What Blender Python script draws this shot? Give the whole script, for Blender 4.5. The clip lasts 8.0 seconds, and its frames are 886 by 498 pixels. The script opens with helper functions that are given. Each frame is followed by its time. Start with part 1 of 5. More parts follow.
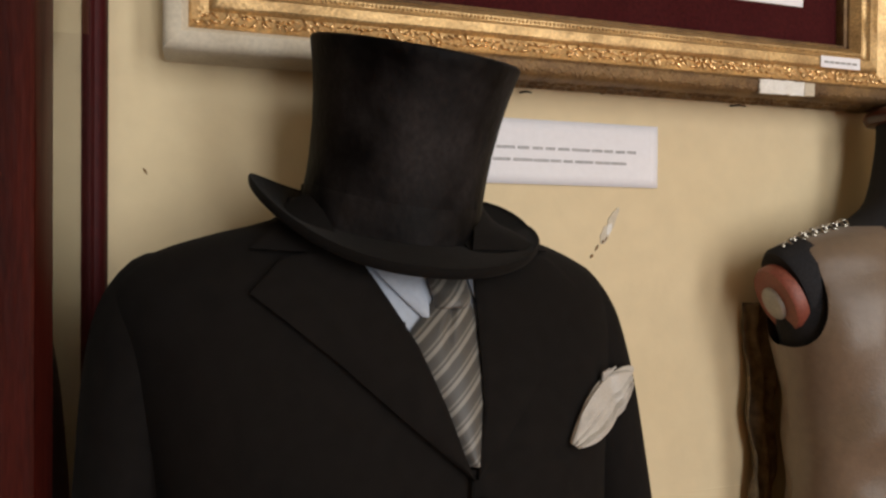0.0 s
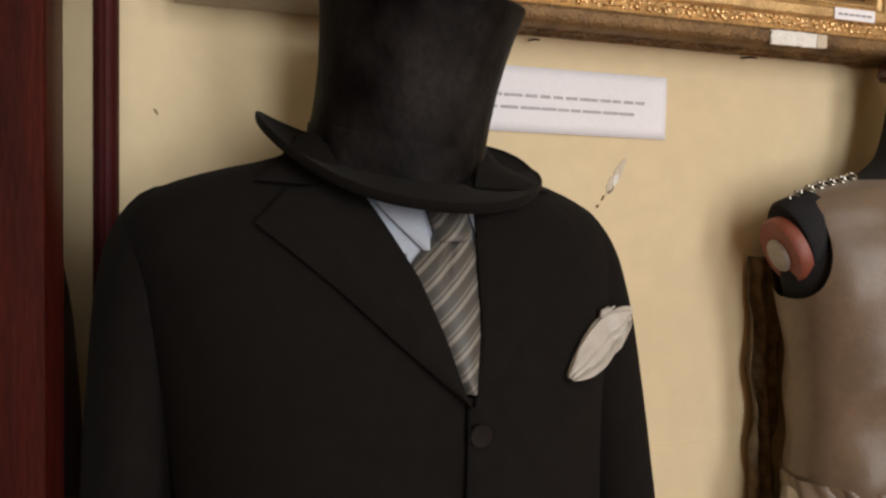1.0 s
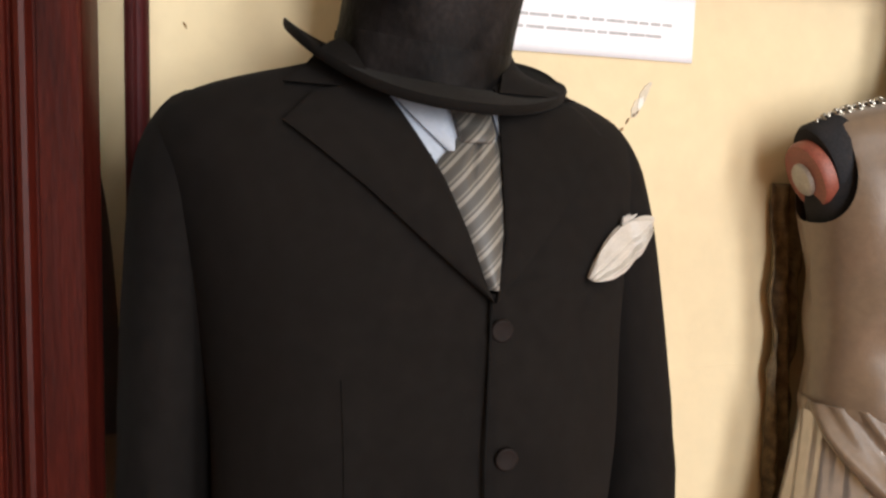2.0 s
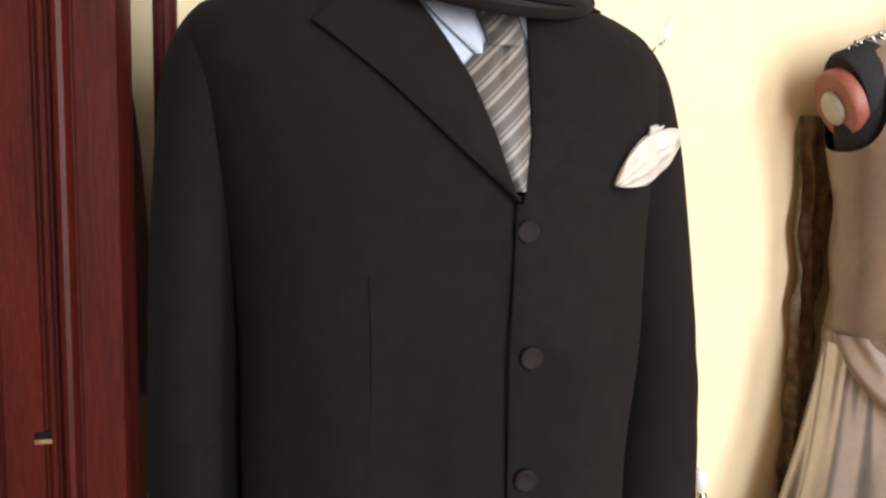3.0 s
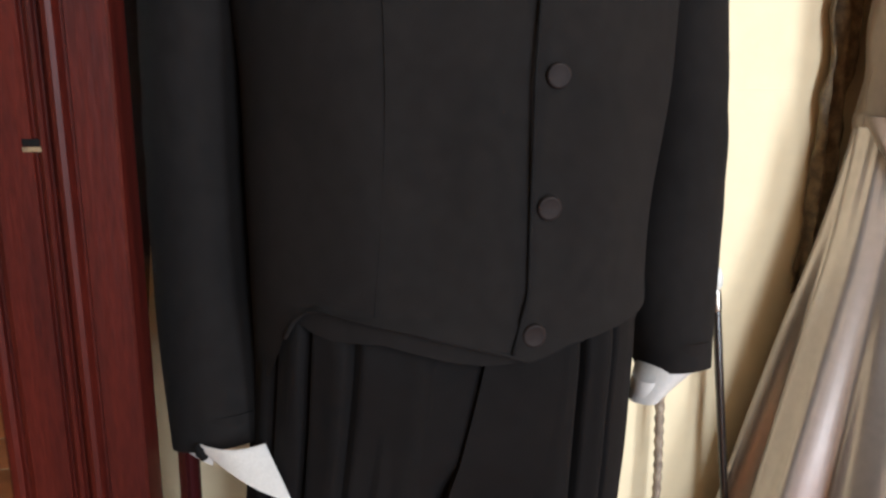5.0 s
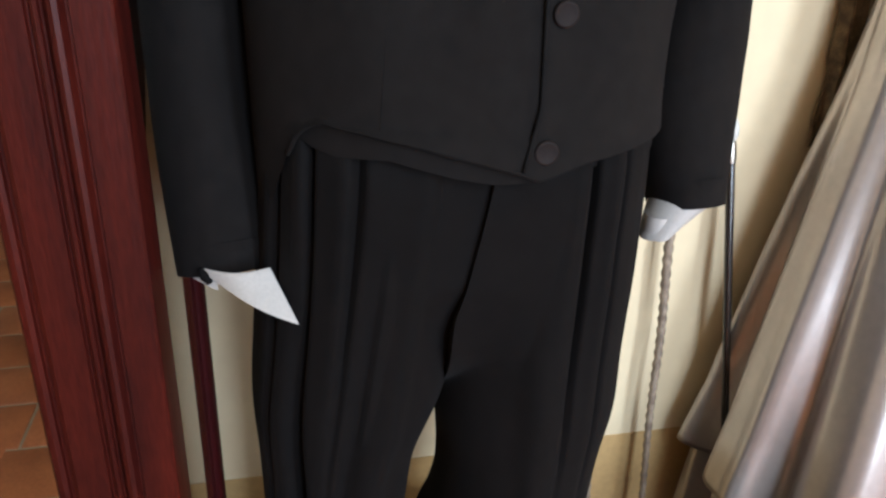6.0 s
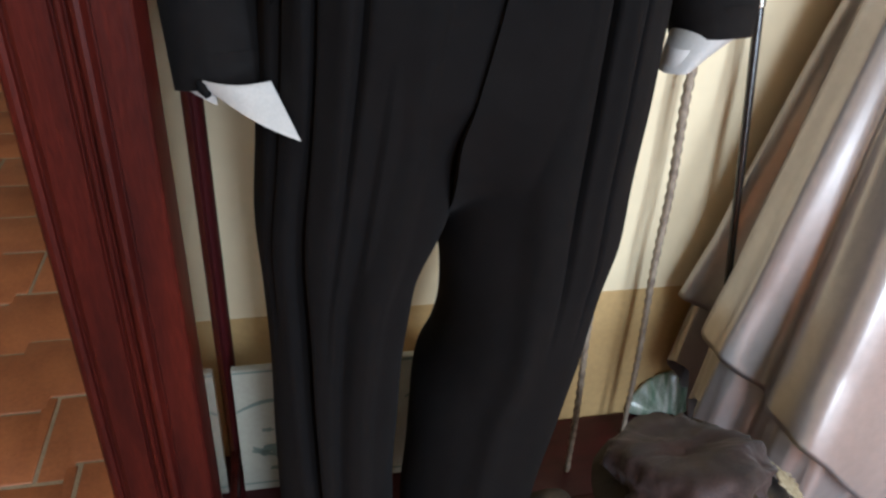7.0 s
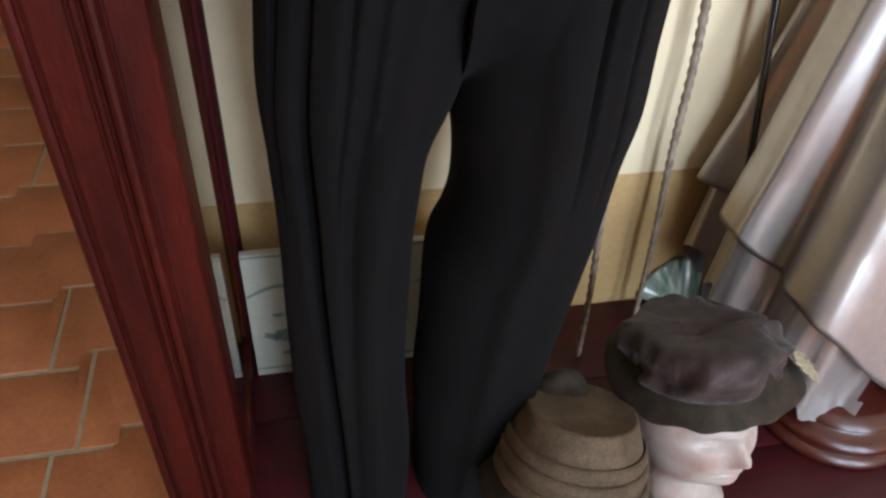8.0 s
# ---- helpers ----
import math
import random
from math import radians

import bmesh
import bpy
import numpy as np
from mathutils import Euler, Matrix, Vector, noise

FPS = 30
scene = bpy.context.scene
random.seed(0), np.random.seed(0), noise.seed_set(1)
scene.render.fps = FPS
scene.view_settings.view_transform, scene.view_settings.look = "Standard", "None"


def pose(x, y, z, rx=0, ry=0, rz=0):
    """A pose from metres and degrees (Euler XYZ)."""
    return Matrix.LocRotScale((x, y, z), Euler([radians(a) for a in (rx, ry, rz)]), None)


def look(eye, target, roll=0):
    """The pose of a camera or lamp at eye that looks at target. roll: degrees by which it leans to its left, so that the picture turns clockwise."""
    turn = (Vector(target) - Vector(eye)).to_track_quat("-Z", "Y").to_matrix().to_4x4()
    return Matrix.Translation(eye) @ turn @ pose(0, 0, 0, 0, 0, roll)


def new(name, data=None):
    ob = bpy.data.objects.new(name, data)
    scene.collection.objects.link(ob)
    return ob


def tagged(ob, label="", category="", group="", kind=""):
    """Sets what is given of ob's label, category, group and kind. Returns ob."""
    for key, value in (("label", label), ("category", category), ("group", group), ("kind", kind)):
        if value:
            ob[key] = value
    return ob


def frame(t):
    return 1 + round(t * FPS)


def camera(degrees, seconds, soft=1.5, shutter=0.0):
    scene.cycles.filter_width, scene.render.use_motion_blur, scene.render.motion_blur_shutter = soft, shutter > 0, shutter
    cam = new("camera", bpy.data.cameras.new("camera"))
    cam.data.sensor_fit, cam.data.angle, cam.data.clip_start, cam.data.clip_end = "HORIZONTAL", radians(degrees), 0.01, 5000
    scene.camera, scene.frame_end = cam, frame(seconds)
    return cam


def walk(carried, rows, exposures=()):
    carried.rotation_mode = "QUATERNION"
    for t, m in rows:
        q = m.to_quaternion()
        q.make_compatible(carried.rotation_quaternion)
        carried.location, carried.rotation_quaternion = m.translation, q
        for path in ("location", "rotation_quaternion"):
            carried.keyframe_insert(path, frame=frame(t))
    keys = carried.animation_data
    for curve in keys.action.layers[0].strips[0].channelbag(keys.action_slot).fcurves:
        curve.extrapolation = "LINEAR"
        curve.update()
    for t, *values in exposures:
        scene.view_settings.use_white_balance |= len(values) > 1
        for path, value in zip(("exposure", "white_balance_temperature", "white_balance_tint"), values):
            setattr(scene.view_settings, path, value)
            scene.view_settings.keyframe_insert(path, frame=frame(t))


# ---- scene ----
cam = camera(61.0, 8.0, soft=2.5)
PATH = [
    (0, (0.011, -0.057, 1.455), (0.612, 1.85, 1.436), 0.4),
    (0.5, (0.016, -0.065, 1.443), (0.598, 1.848, 1.391), 0.4),
    (1, (0.02, -0.072, 1.423), (0.582, 1.845, 1.328), 1.2),
    (1.5, (0.019, -0.08, 1.4), (0.559, 1.839, 1.237), 1.6),
    (3, (0.007, -0.097, 1.308), (0.467, 1.831, 1.039), 2.0),
    (3.5, (0.007, -0.097, 1.277), (0.471, 1.819, 0.94), 2.2),
    (4, (0.004, -0.089, 1.247), (0.454, 1.818, 0.845), 2.6),
    (5.5, (0.001, -0.073, 1.125), (0.453, 1.753, 0.447), 2.0),
    (6, (0.001, -0.074, 1.098), (0.434, 1.696, 0.272), 2.5),
    (6.5, (-0.001, -0.081, 1.069), (0.411, 1.625, 0.109), 3.7),
    (7, (0.002, -0.08, 1.044), (0.401, 1.54, -0.058), 4.3),
    (7.5, (0.001, -0.073, 1.019), (0.389, 1.469, -0.194), 4.6),
    (8, (0.001, -0.069, 1.002), (0.362, 1.397, -0.311), 3.9),
]
walk(cam, [(t, look(eye, target, roll)) for t, eye, target, roll in PATH],
     [(0, -0.82, 6200, 10), (1.0, -0.70, 6200, 10), (1.5, -0.42, 6150, 10), (2.8, 0.57, 5800, 11), (4.2, 0.62, 5600, 9), (5.3, 0.44, 5150, 7), (8, 0.37, 4880, 5)])
from math import sin, cos, pi, sqrt

# ---------------------------------------------------------------- light
WALL = 0.86          # front of the north wall
FLOOR = -0.10        # tiled floor; the top of the display plinth is z = 0

world = bpy.data.worlds.new("world")
scene.world = world
world.use_nodes = True
wn = world.node_tree.nodes
sky = wn.new("ShaderNodeTexSky")
sky.sky_type = "NISHITA"
sky.sun_disc = False
sky.sun_elevation, sky.sun_rotation = radians(45), radians(200)
world.node_tree.links.new(sky.outputs[0], wn["Background"].inputs[0])
wn["Background"].inputs[1].default_value = 0.05

def area(name, at, to, sx, sy, watts, colour):
    d = bpy.data.lights.new(name, "AREA")
    d.shape, d.size, d.size_y, d.energy, d.color = "RECTANGLE", sx, sy, watts, colour
    ob = new(name, d)
    ob.matrix_world = look(at, to)
    return ob

for wx, watts in ((0.72, 104), (2.15, 128)):
    area("window_light", (wx, -3.19, 2.02), (wx, 0.8, 2.02), 0.75, 3.60, watts, (1.0, 0.955, 0.885))

# ---------------------------------------------------------------- materials
MATS = {}

def material(name, base, rough=0.6, metal=0.0, other=None, scale=20.0, amount=0.5, bump=0.0, bump_scale=200.0,
             stretch=(1, 1, 1), sheen=0.0, coat=0.0, spec=0.5, fine=0.25, rough_var=0.1, per_piece=0.0, detail=5.0):
    """A surface with broad stains, fine grain, uneven gloss and fine relief."""
    m = bpy.data.materials.new(name)
    m.use_nodes = True
    nt = m.node_tree
    n, l = nt.nodes, nt.links
    b = n["Principled BSDF"]
    tc = n.new("ShaderNodeTexCoord")
    mp = n.new("ShaderNodeMapping")
    mp.inputs["Scale"].default_value = stretch
    l.new(tc.outputs["Object"], mp.inputs[0])
    other = other or tuple(c * 0.7 for c in base)
    big = n.new("ShaderNodeTexNoise")
    big.inputs["Scale"].default_value, big.inputs["Detail"].default_value = scale, detail
    small = n.new("ShaderNodeTexNoise")
    small.inputs["Scale"].default_value, small.inputs["Detail"].default_value = scale * 14, 3
    l.new(mp.outputs[0], big.inputs[0]); l.new(mp.outputs[0], small.inputs[0])
    ramp = n.new("ShaderNodeMapRange")
    ramp.inputs[1].default_value, ramp.inputs[2].default_value = 0.35, 0.68
    ramp.inputs[4].default_value = amount
    l.new(big.outputs[0], ramp.inputs[0])
    mix = n.new("ShaderNodeMix"); mix.data_type = "RGBA"
    mix.inputs[6].default_value, mix.inputs[7].default_value = (*base, 1), (*other, 1)
    l.new(ramp.outputs[0], mix.inputs[0])
    grain = n.new("ShaderNodeMapRange")
    grain.inputs[1].default_value, grain.inputs[2].default_value = 0.3, 0.7
    grain.inputs[3].default_value, grain.inputs[4].default_value = 1 - fine, 1 + fine
    l.new(small.outputs[0], grain.inputs[0])
    mul = n.new("ShaderNodeVectorMath"); mul.operation = "SCALE"
    l.new(mix.outputs[2], mul.inputs[0]); l.new(grain.outputs[0], mul.inputs["Scale"])
    col = mul.outputs[0]
    if per_piece:
        info = n.new("ShaderNodeObjectInfo")
        r = n.new("ShaderNodeMapRange")
        r.inputs[3].default_value, r.inputs[4].default_value = 1 - per_piece, 1 + per_piece
        l.new(info.outputs["Random"], r.inputs[0])
        mu = n.new("ShaderNodeVectorMath"); mu.operation = "SCALE"
        l.new(col, mu.inputs[0]); l.new(r.outputs[0], mu.inputs["Scale"])
        col = mu.outputs[0]
    l.new(col, b.inputs["Base Color"])
    rr = n.new("ShaderNodeMapRange")
    rr.inputs[3].default_value, rr.inputs[4].default_value = max(0.02, rough - rough_var), min(1, rough + rough_var)
    l.new(big.outputs[0], rr.inputs[0]); l.new(rr.outputs[0], b.inputs["Roughness"])
    b.inputs["Metallic"].default_value = metal
    b.inputs["Specular IOR Level"].default_value = spec
    b.inputs["Sheen Weight"].default_value = sheen
    b.inputs["Sheen Roughness"].default_value = 0.5
    b.inputs["Coat Weight"].default_value = coat
    b.inputs["Coat Roughness"].default_value = 0.22
    if bump:
        bn = n.new("ShaderNodeTexNoise")
        bn.inputs["Scale"].default_value, bn.inputs["Detail"].default_value = bump_scale, 4
        l.new(mp.outputs[0], bn.inputs[0])
        bp = n.new("ShaderNodeBump")
        bp.inputs["Strength"].default_value, bp.inputs["Distance"].default_value = bump, 0.002
        l.new(bn.outputs[0], bp.inputs["Height"]); l.new(bp.outputs[0], b.inputs["Normal"])
    MATS[name] = m
    return m

M_WALL = material("cream_plaster", (0.73, 0.605, 0.385), 0.75, other=(0.66, 0.535, 0.33), scale=2.2, amount=0.5, bump=0.3, bump_scale=45, fine=0.03)
M_OCHRE = material("ochre_paint", (0.50, 0.33, 0.13), 0.7, other=(0.42, 0.27, 0.10), scale=6, bump=0.3, bump_scale=60, fine=0.06)
M_CEIL = material("lime_wash", (0.75, 0.70, 0.60), 0.85, other=(0.66, 0.6, 0.5), scale=2, bump=0.2, bump_scale=30, fine=0.04)
M_WOOD = material("mahogany_varnish", (0.049, 0.0066, 0.0040), 0.42, other=(0.022, 0.0031, 0.0025), scale=5, amount=0.9, stretch=(8, 8, 0.9), bump=0.14, bump_scale=30, coat=0.02, spec=0.13, fine=0.25)
M_PLINTH = material("dark_red_varnish", (0.048, 0.0050, 0.0068), 0.45, other=(0.026, 0.003, 0.004), scale=6, amount=0.8, stretch=(0.8, 7, 7), bump=0.1, bump_scale=30, coat=0.08, spec=0.3, fine=0.15)
M_POST = material("dull_red_paint", (0.050, 0.0055, 0.0065), 0.55, other=(0.030, 0.0035, 0.004), scale=8, spec=0.15, bump=0.1, bump_scale=40, stretch=(6, 6, 0.7))
M_CLOTH = material("black_wool", (0.0082, 0.0072, 0.0069), 0.88, other=(0.0112, 0.0097, 0.0091), scale=5, amount=0.8, bump=0.25, bump_scale=1200, sheen=0.012, spec=0.06, fine=0.12)
M_TROUSER = material("black_worsted", (0.0040, 0.0035, 0.0035), 0.8, other=(0.0058, 0.0049, 0.0047), scale=5, amount=0.8, bump=0.25, bump_scale=1200, sheen=0.015, spec=0.07, fine=0.12)
# near-black colour standing in for shade at the coat edge, lock slot and cuff slit
M_SHADOWCLOTH = material("shade_black", (0.005, 0.0045, 0.0045), 0.8, scale=8, spec=0.1)
M_SILK = material("worn_silk_plush", (0.0010, 0.0009, 0.0011), 0.6, other=(0.0235, 0.0205, 0.0205), scale=15, amount=1.0, bump=0.5, bump_scale=110, spec=0.07, rough_var=0.25, fine=0.22, stretch=(1, 1, 0.75), detail=9)
M_FELT = material("black_felt", (0.0036, 0.0029, 0.0026), 0.85, other=(0.0065, 0.0050, 0.0040), scale=20, bump=0.4, bump_scale=500, spec=0.12, sheen=0.03)
M_SHIRT = material("pale_blue_cotton", (0.42, 0.47, 0.56), 0.8, other=(0.36, 0.41, 0.52), scale=14, bump=0.2, bump_scale=600, fine=0.05)
M_CUFF = material("white_cotton", (0.44, 0.42, 0.395), 0.60, other=(0.35, 0.33, 0.305), scale=25, bump=0.2, bump_scale=500, fine=0.05)
M_HANKY = material("ivory_silk", (0.50, 0.475, 0.445), 0.55, other=(0.36, 0.33, 0.29), scale=45, amount=0.5, bump=0.3, bump_scale=250, fine=0.08)
M_BUTTON = material("dark_horn", (0.0080, 0.0044, 0.0038), 0.7, scale=60, bump=0.1, spec=0.2)
M_GOLD = material("worn_gilding", (0.60, 0.41, 0.19), 0.42, metal=0.65, other=(0.30, 0.19, 0.085), scale=22, amount=0.65, bump=0.5, bump_scale=220, rough_var=0.15)
M_GILT = material("bright_gilding", (0.70, 0.47, 0.23), 0.28, metal=0.9, other=(0.38, 0.23, 0.10), scale=40, amount=0.6, bump=0.3, bump_scale=300)
M_DULLGOLD = material("tarnished_and_shaded_gilding", (0.22, 0.13, 0.05), 0.55, metal=0.45, other=(0.09, 0.05, 0.025), scale=26, amount=0.9, bump=0.6, bump_scale=200)
M_GESSO = material("chipped_gesso", (0.62, 0.56, 0.45), 0.75, other=(0.48, 0.41, 0.30), scale=16, amount=0.7, bump=0.25, bump_scale=80, fine=0.08)
M_PLASTERPATCH = material("white_gesso_patch", (0.80, 0.79, 0.76), 0.9, other=(0.68, 0.66, 0.6), scale=60, bump=0.6, bump_scale=150)
M_MAROON = material("maroon_mount", (0.050, 0.006, 0.007), 0.9, other=(0.034, 0.004, 0.005), spec=0.15, scale=14, bump=0.3, bump_scale=400)
M_PAPER = material("white_paper", (0.86, 0.86, 0.91), 0.85, other=(0.82, 0.82, 0.87), scale=8, fine=0.02)
M_INK = material("grey_ink", (0.33, 0.325, 0.33), 0.8, scale=300)
M_STEEL = material("bright_metal", (0.42, 0.39, 0.34), 0.32, metal=1.0, scale=60, bump=0.1)
M_DULLMETAL = material("dull_nickel", (0.40, 0.385, 0.36), 0.5, metal=0.2, other=(0.32, 0.30, 0.28), scale=40, bump=0.1)
M_DARKMETAL = material("dark_iron", (0.016, 0.012, 0.010), 0.7, metal=0.2, scale=80, bump=0.2)
M_TAN = material("taupe_satin", (0.172, 0.119, 0.078), 0.34, other=(0.122, 0.083, 0.053), scale=7, amount=0.9, bump=0.15, bump_scale=300, spec=0.5, sheen=0.2, fine=0.08)
M_SATIN = material("silver_satin", (0.47, 0.430, 0.406), 0.29, metal=0.60, other=(0.38, 0.346, 0.325), scale=5, amount=0.6, rough_var=0.03, bump=0.0, bump_scale=500, spec=1.0, fine=0.05)
M_FORM = material("charcoal_jersey", (0.022, 0.022, 0.025), 0.9, other=(0.03, 0.03, 0.033), scale=30, bump=0.3, bump_scale=700, spec=0.15)
M_ORANGE = material("orange_red_cap", (0.23, 0.060, 0.036), 0.5, other=(0.17, 0.044, 0.027), scale=30, bump=0.15)
M_TURNED = material("red_brown_turned_wood", (0.058, 0.010, 0.005), 0.32, other=(0.026, 0.0045, 0.003), scale=14, coat=0.15, bump=0.1, stretch=(1, 1, 4))
M_SHAWL = material("brown_lace", (0.075, 0.050, 0.025), 0.8, other=(0.20, 0.14, 0.07), scale=55, amount=1.0, bump=1.0, bump_scale=120, fine=0.4)
M_STICK = material("weathered_twisted_wood", (0.30, 0.235, 0.165), 0.6, other=(0.14, 0.10, 0.07), scale=60, amount=0.9, bump=0.5, bump_scale=250)
M_BLACKSTICK = material("ebony_lacquer", (0.022, 0.017, 0.015), 0.2, scale=40, coat=0.4)
M_CLEAR = material("frosted_crystal", (0.70, 0.68, 0.62), 0.15, scale=60, spec=0.8)
M_HAT_TAUPE = material("brown_grey_felt", (0.098, 0.066, 0.038), 0.75, other=(0.055, 0.036, 0.020), scale=25, amount=0.9, bump=0.5, bump_scale=350, sheen=0.03, spec=0.2)
M_HAT_VELVET = material("brown_purple_velvet", (0.042, 0.0230, 0.0200), 0.62, other=(0.012, 0.0068, 0.0060), scale=14, amount=0.9, bump=0.4, bump_scale=300, sheen=0.12, spec=0.25)
M_HAT_BRIM = material("dark_olive_felt", (0.034, 0.024, 0.0135), 0.8, other=(0.014, 0.0095, 0.0055), scale=30, amount=0.9, bump=0.6, bump_scale=300, sheen=0.02, spec=0.2)
M_LACE = material("cream_lace", (0.42, 0.36, 0.24), 0.8, other=(0.22, 0.18, 0.1), scale=120, amount=0.9, bump=0.8, bump_scale=200)
M_HEAD = material("painted_plaster_head", (0.40, 0.36, 0.315), 0.5, other=(0.30, 0.18, 0.145), scale=20, amount=0.85, bump=0.2, bump_scale=120, fine=0.05)
M_PURPLE = material("purple_cloth", (0.055, 0.018, 0.055), 0.6, scale=20, bump=0.3)
M_PANEL = material("white_glaze", (0.37, 0.35, 0.28), 0.4, other=(0.30, 0.28, 0.22), scale=10, fine=0.05)
M_GREEN = material("grey_green_glaze", (0.15, 0.19, 0.16), 0.4, other=(0.10, 0.13, 0.11), scale=20, fine=0.1)
M_SHELL = material("green_white_porcelain", (0.50, 0.52, 0.44), 0.15, other=(0.16, 0.24, 0.15), scale=24, amount=1.0, stretch=(3, 1, 0.6), spec=0.7)
M_TILE = material("terracotta", (0.33, 0.1163, 0.0351), 0.55, other=(0.24, 0.07905, 0.02496), scale=9, amount=0.8, bump=0.35, bump_scale=90, per_piece=0.13, fine=0.1)
M_GROUT = material("grey_mortar", (0.30, 0.230, 0.140), 0.9, other=(0.20, 0.145, 0.085), scale=30, bump=0.5, bump_scale=150)

def tie_material():
    """Silk with diagonal stripes of pale grey and charcoal."""
    m = material("striped_silk", (0.1, 0.1, 0.1), 0.45, scale=30, bump=0.2, bump_scale=900, spec=0.5, sheen=0.2)
    n, l = m.node_tree.nodes, m.node_tree.links
    tc = n.new("ShaderNodeTexCoord")
    mp = n.new("ShaderNodeMapping")
    mp.inputs["Rotation"].default_value = (0, radians(44), 0)
    l.new(tc.outputs["Object"], mp.inputs[0])
    sep = n.new("ShaderNodeSeparateXYZ")
    l.new(mp.outputs[0], sep.inputs[0])
    mu = n.new("ShaderNodeMath"); mu.operation = "MULTIPLY"; mu.inputs[1].default_value = 1 / 0.0145
    fr = n.new("ShaderNodeMath"); fr.operation = "FRACT"
    l.new(sep.outputs["Z"], mu.inputs[0]); l.new(mu.outputs[0], fr.inputs[0])
    cr_ = n.new("ShaderNodeValToRGB")
    el = cr_.color_ramp.elements
    el[0].position, el[0].color = 0.0, (0.055, 0.052, 0.050, 1)
    el[1].position, el[1].color = 1.0, (0.055, 0.052, 0.050, 1)
    for p, c in ((0.28, 0.055), (0.34, 0.20), (0.50, 0.22), (0.56, 0.065), (0.64, 0.06), (0.68, 0.15), (0.76, 0.15), (0.80, 0.06)):
        e = el.new(p); e.color = (c, c * 0.95, c * 0.86, 1)
    l.new(fr.outputs[0], cr_.inputs[0])
    l.new(cr_.outputs[0], n["Principled BSDF"].inputs["Base Color"])
    return m

M_TIE = tie_material()

def glass_material():
    m = bpy.data.materials.new("pane_glass")
    m.use_nodes = True
    b = m.node_tree.nodes["Principled BSDF"]
    b.inputs["Transmission Weight"].default_value = 1.0
    b.inputs["Roughness"].default_value = 0.01
    b.inputs["IOR"].default_value = 1.5
    b.inputs["Base Color"].default_value = (0.62, 0.64, 0.60, 1)
    return m

M_GLASS = glass_material()

# ---------------------------------------------------------------- mesh helpers
def mesh_of(bm, name, mats, smooth=True):
    bmesh.ops.recalc_face_normals(bm, faces=bm.faces[:])
    me = bpy.data.meshes.new(name)
    bm.to_mesh(me); bm.free()
    for m in (mats if isinstance(mats, (list, tuple)) else [mats]):
        me.materials.append(m)
    if smooth:
        me.shade_smooth()
    return me

def soften(me, degrees=35):
    me.set_sharp_from_angle(angle=radians(degrees))
    return me

def thing(name, label, category, at=(0, 0, 0), group="", kind=""):
    ob = new(name)
    ob.location = at
    ob.empty_display_size = 0.05
    return tagged(ob, label, category, group, kind)

def part(name, bm, mats, parent=None, label="", sharp=35, smooth=True):
    ob = new(name, mesh_of(bm, name, mats, smooth))
    if smooth and sharp:
        soften(ob.data, sharp)
    if parent is not None:
        ob.parent = parent
        if parent.parent is None:
            ob.matrix_parent_inverse = Matrix.Translation(-parent.location)
    return tagged(ob, label)

def quad(bm, a, b, c, d, mi=0):
    try:
        f = bm.faces.new((a, b, c, d)); f.material_index = mi
        return f
    except ValueError:
        return None

def loft(bm, rings, closed=True, caps=True, mi=0):
    """Skin over rings of points."""
    vs = [[bm.verts.new(p) for p in r] for r in rings]
    for r0, r1 in zip(vs, vs[1:]):
        n = len(r0)
        for i in range(n if closed else n - 1):
            quad(bm, r0[i], r0[(i + 1) % n], r1[(i + 1) % n], r1[i], mi)
    if closed and caps:
        for r in (vs[0], vs[-1]):
            f = bm.faces.new(r); f.material_index = mi
    return vs

def box(bm, x0, x1, y0, y1, z0, z1, bevel=0.0, mi=0):
    r = bmesh.ops.create_cube(bm, size=1.0, matrix=Matrix.LocRotScale(((x0 + x1) / 2, (y0 + y1) / 2, (z0 + z1) / 2), None, (x1 - x0, y1 - y0, z1 - z0)))
    vs = r["verts"]
    fs = {f for v in vs for f in v.link_faces}
    for f in fs:
        f.material_index = mi
    if bevel:
        bmesh.ops.bevel(bm, geom=list({e for v in vs for e in v.link_edges}), offset=bevel, segments=2, affect="EDGES", profile=0.6)

def sheet(bm, f, nu, nv, thick=0.0, push=None, mi=0):
    """A grid of points f(u, v); with thick, a closed sheet pushed along push."""
    top = [[Vector(f(i / nu, j / nv)) for j in range(nv + 1)] for i in range(nu + 1)]
    vt = [[bm.verts.new(p) for p in r] for r in top]
    for i in range(nu):
        for j in range(nv):
            quad(bm, vt[i][j], vt[i + 1][j], vt[i + 1][j + 1], vt[i][j + 1], mi)
    if thick:
        d = Vector(push) * thick
        vb = [[bm.verts.new(p + d) for p in r] for r in top]
        for i in range(nu):
            for j in range(nv):
                quad(bm, vb[i][j], vb[i][j + 1], vb[i + 1][j + 1], vb[i + 1][j], mi)
        for i in range(nu):
            quad(bm, vt[i][0], vb[i][0], vb[i + 1][0], vt[i + 1][0], mi)
            quad(bm, vt[i][nv], vt[i + 1][nv], vb[i + 1][nv], vb[i][nv], mi)
        for j in range(nv):
            quad(bm, vt[0][j], vt[0][j + 1], vb[0][j + 1], vb[0][j], mi)
            quad(bm, vt[nu][j], vb[nu][j], vb[nu][j + 1], vt[nu][j + 1], mi)

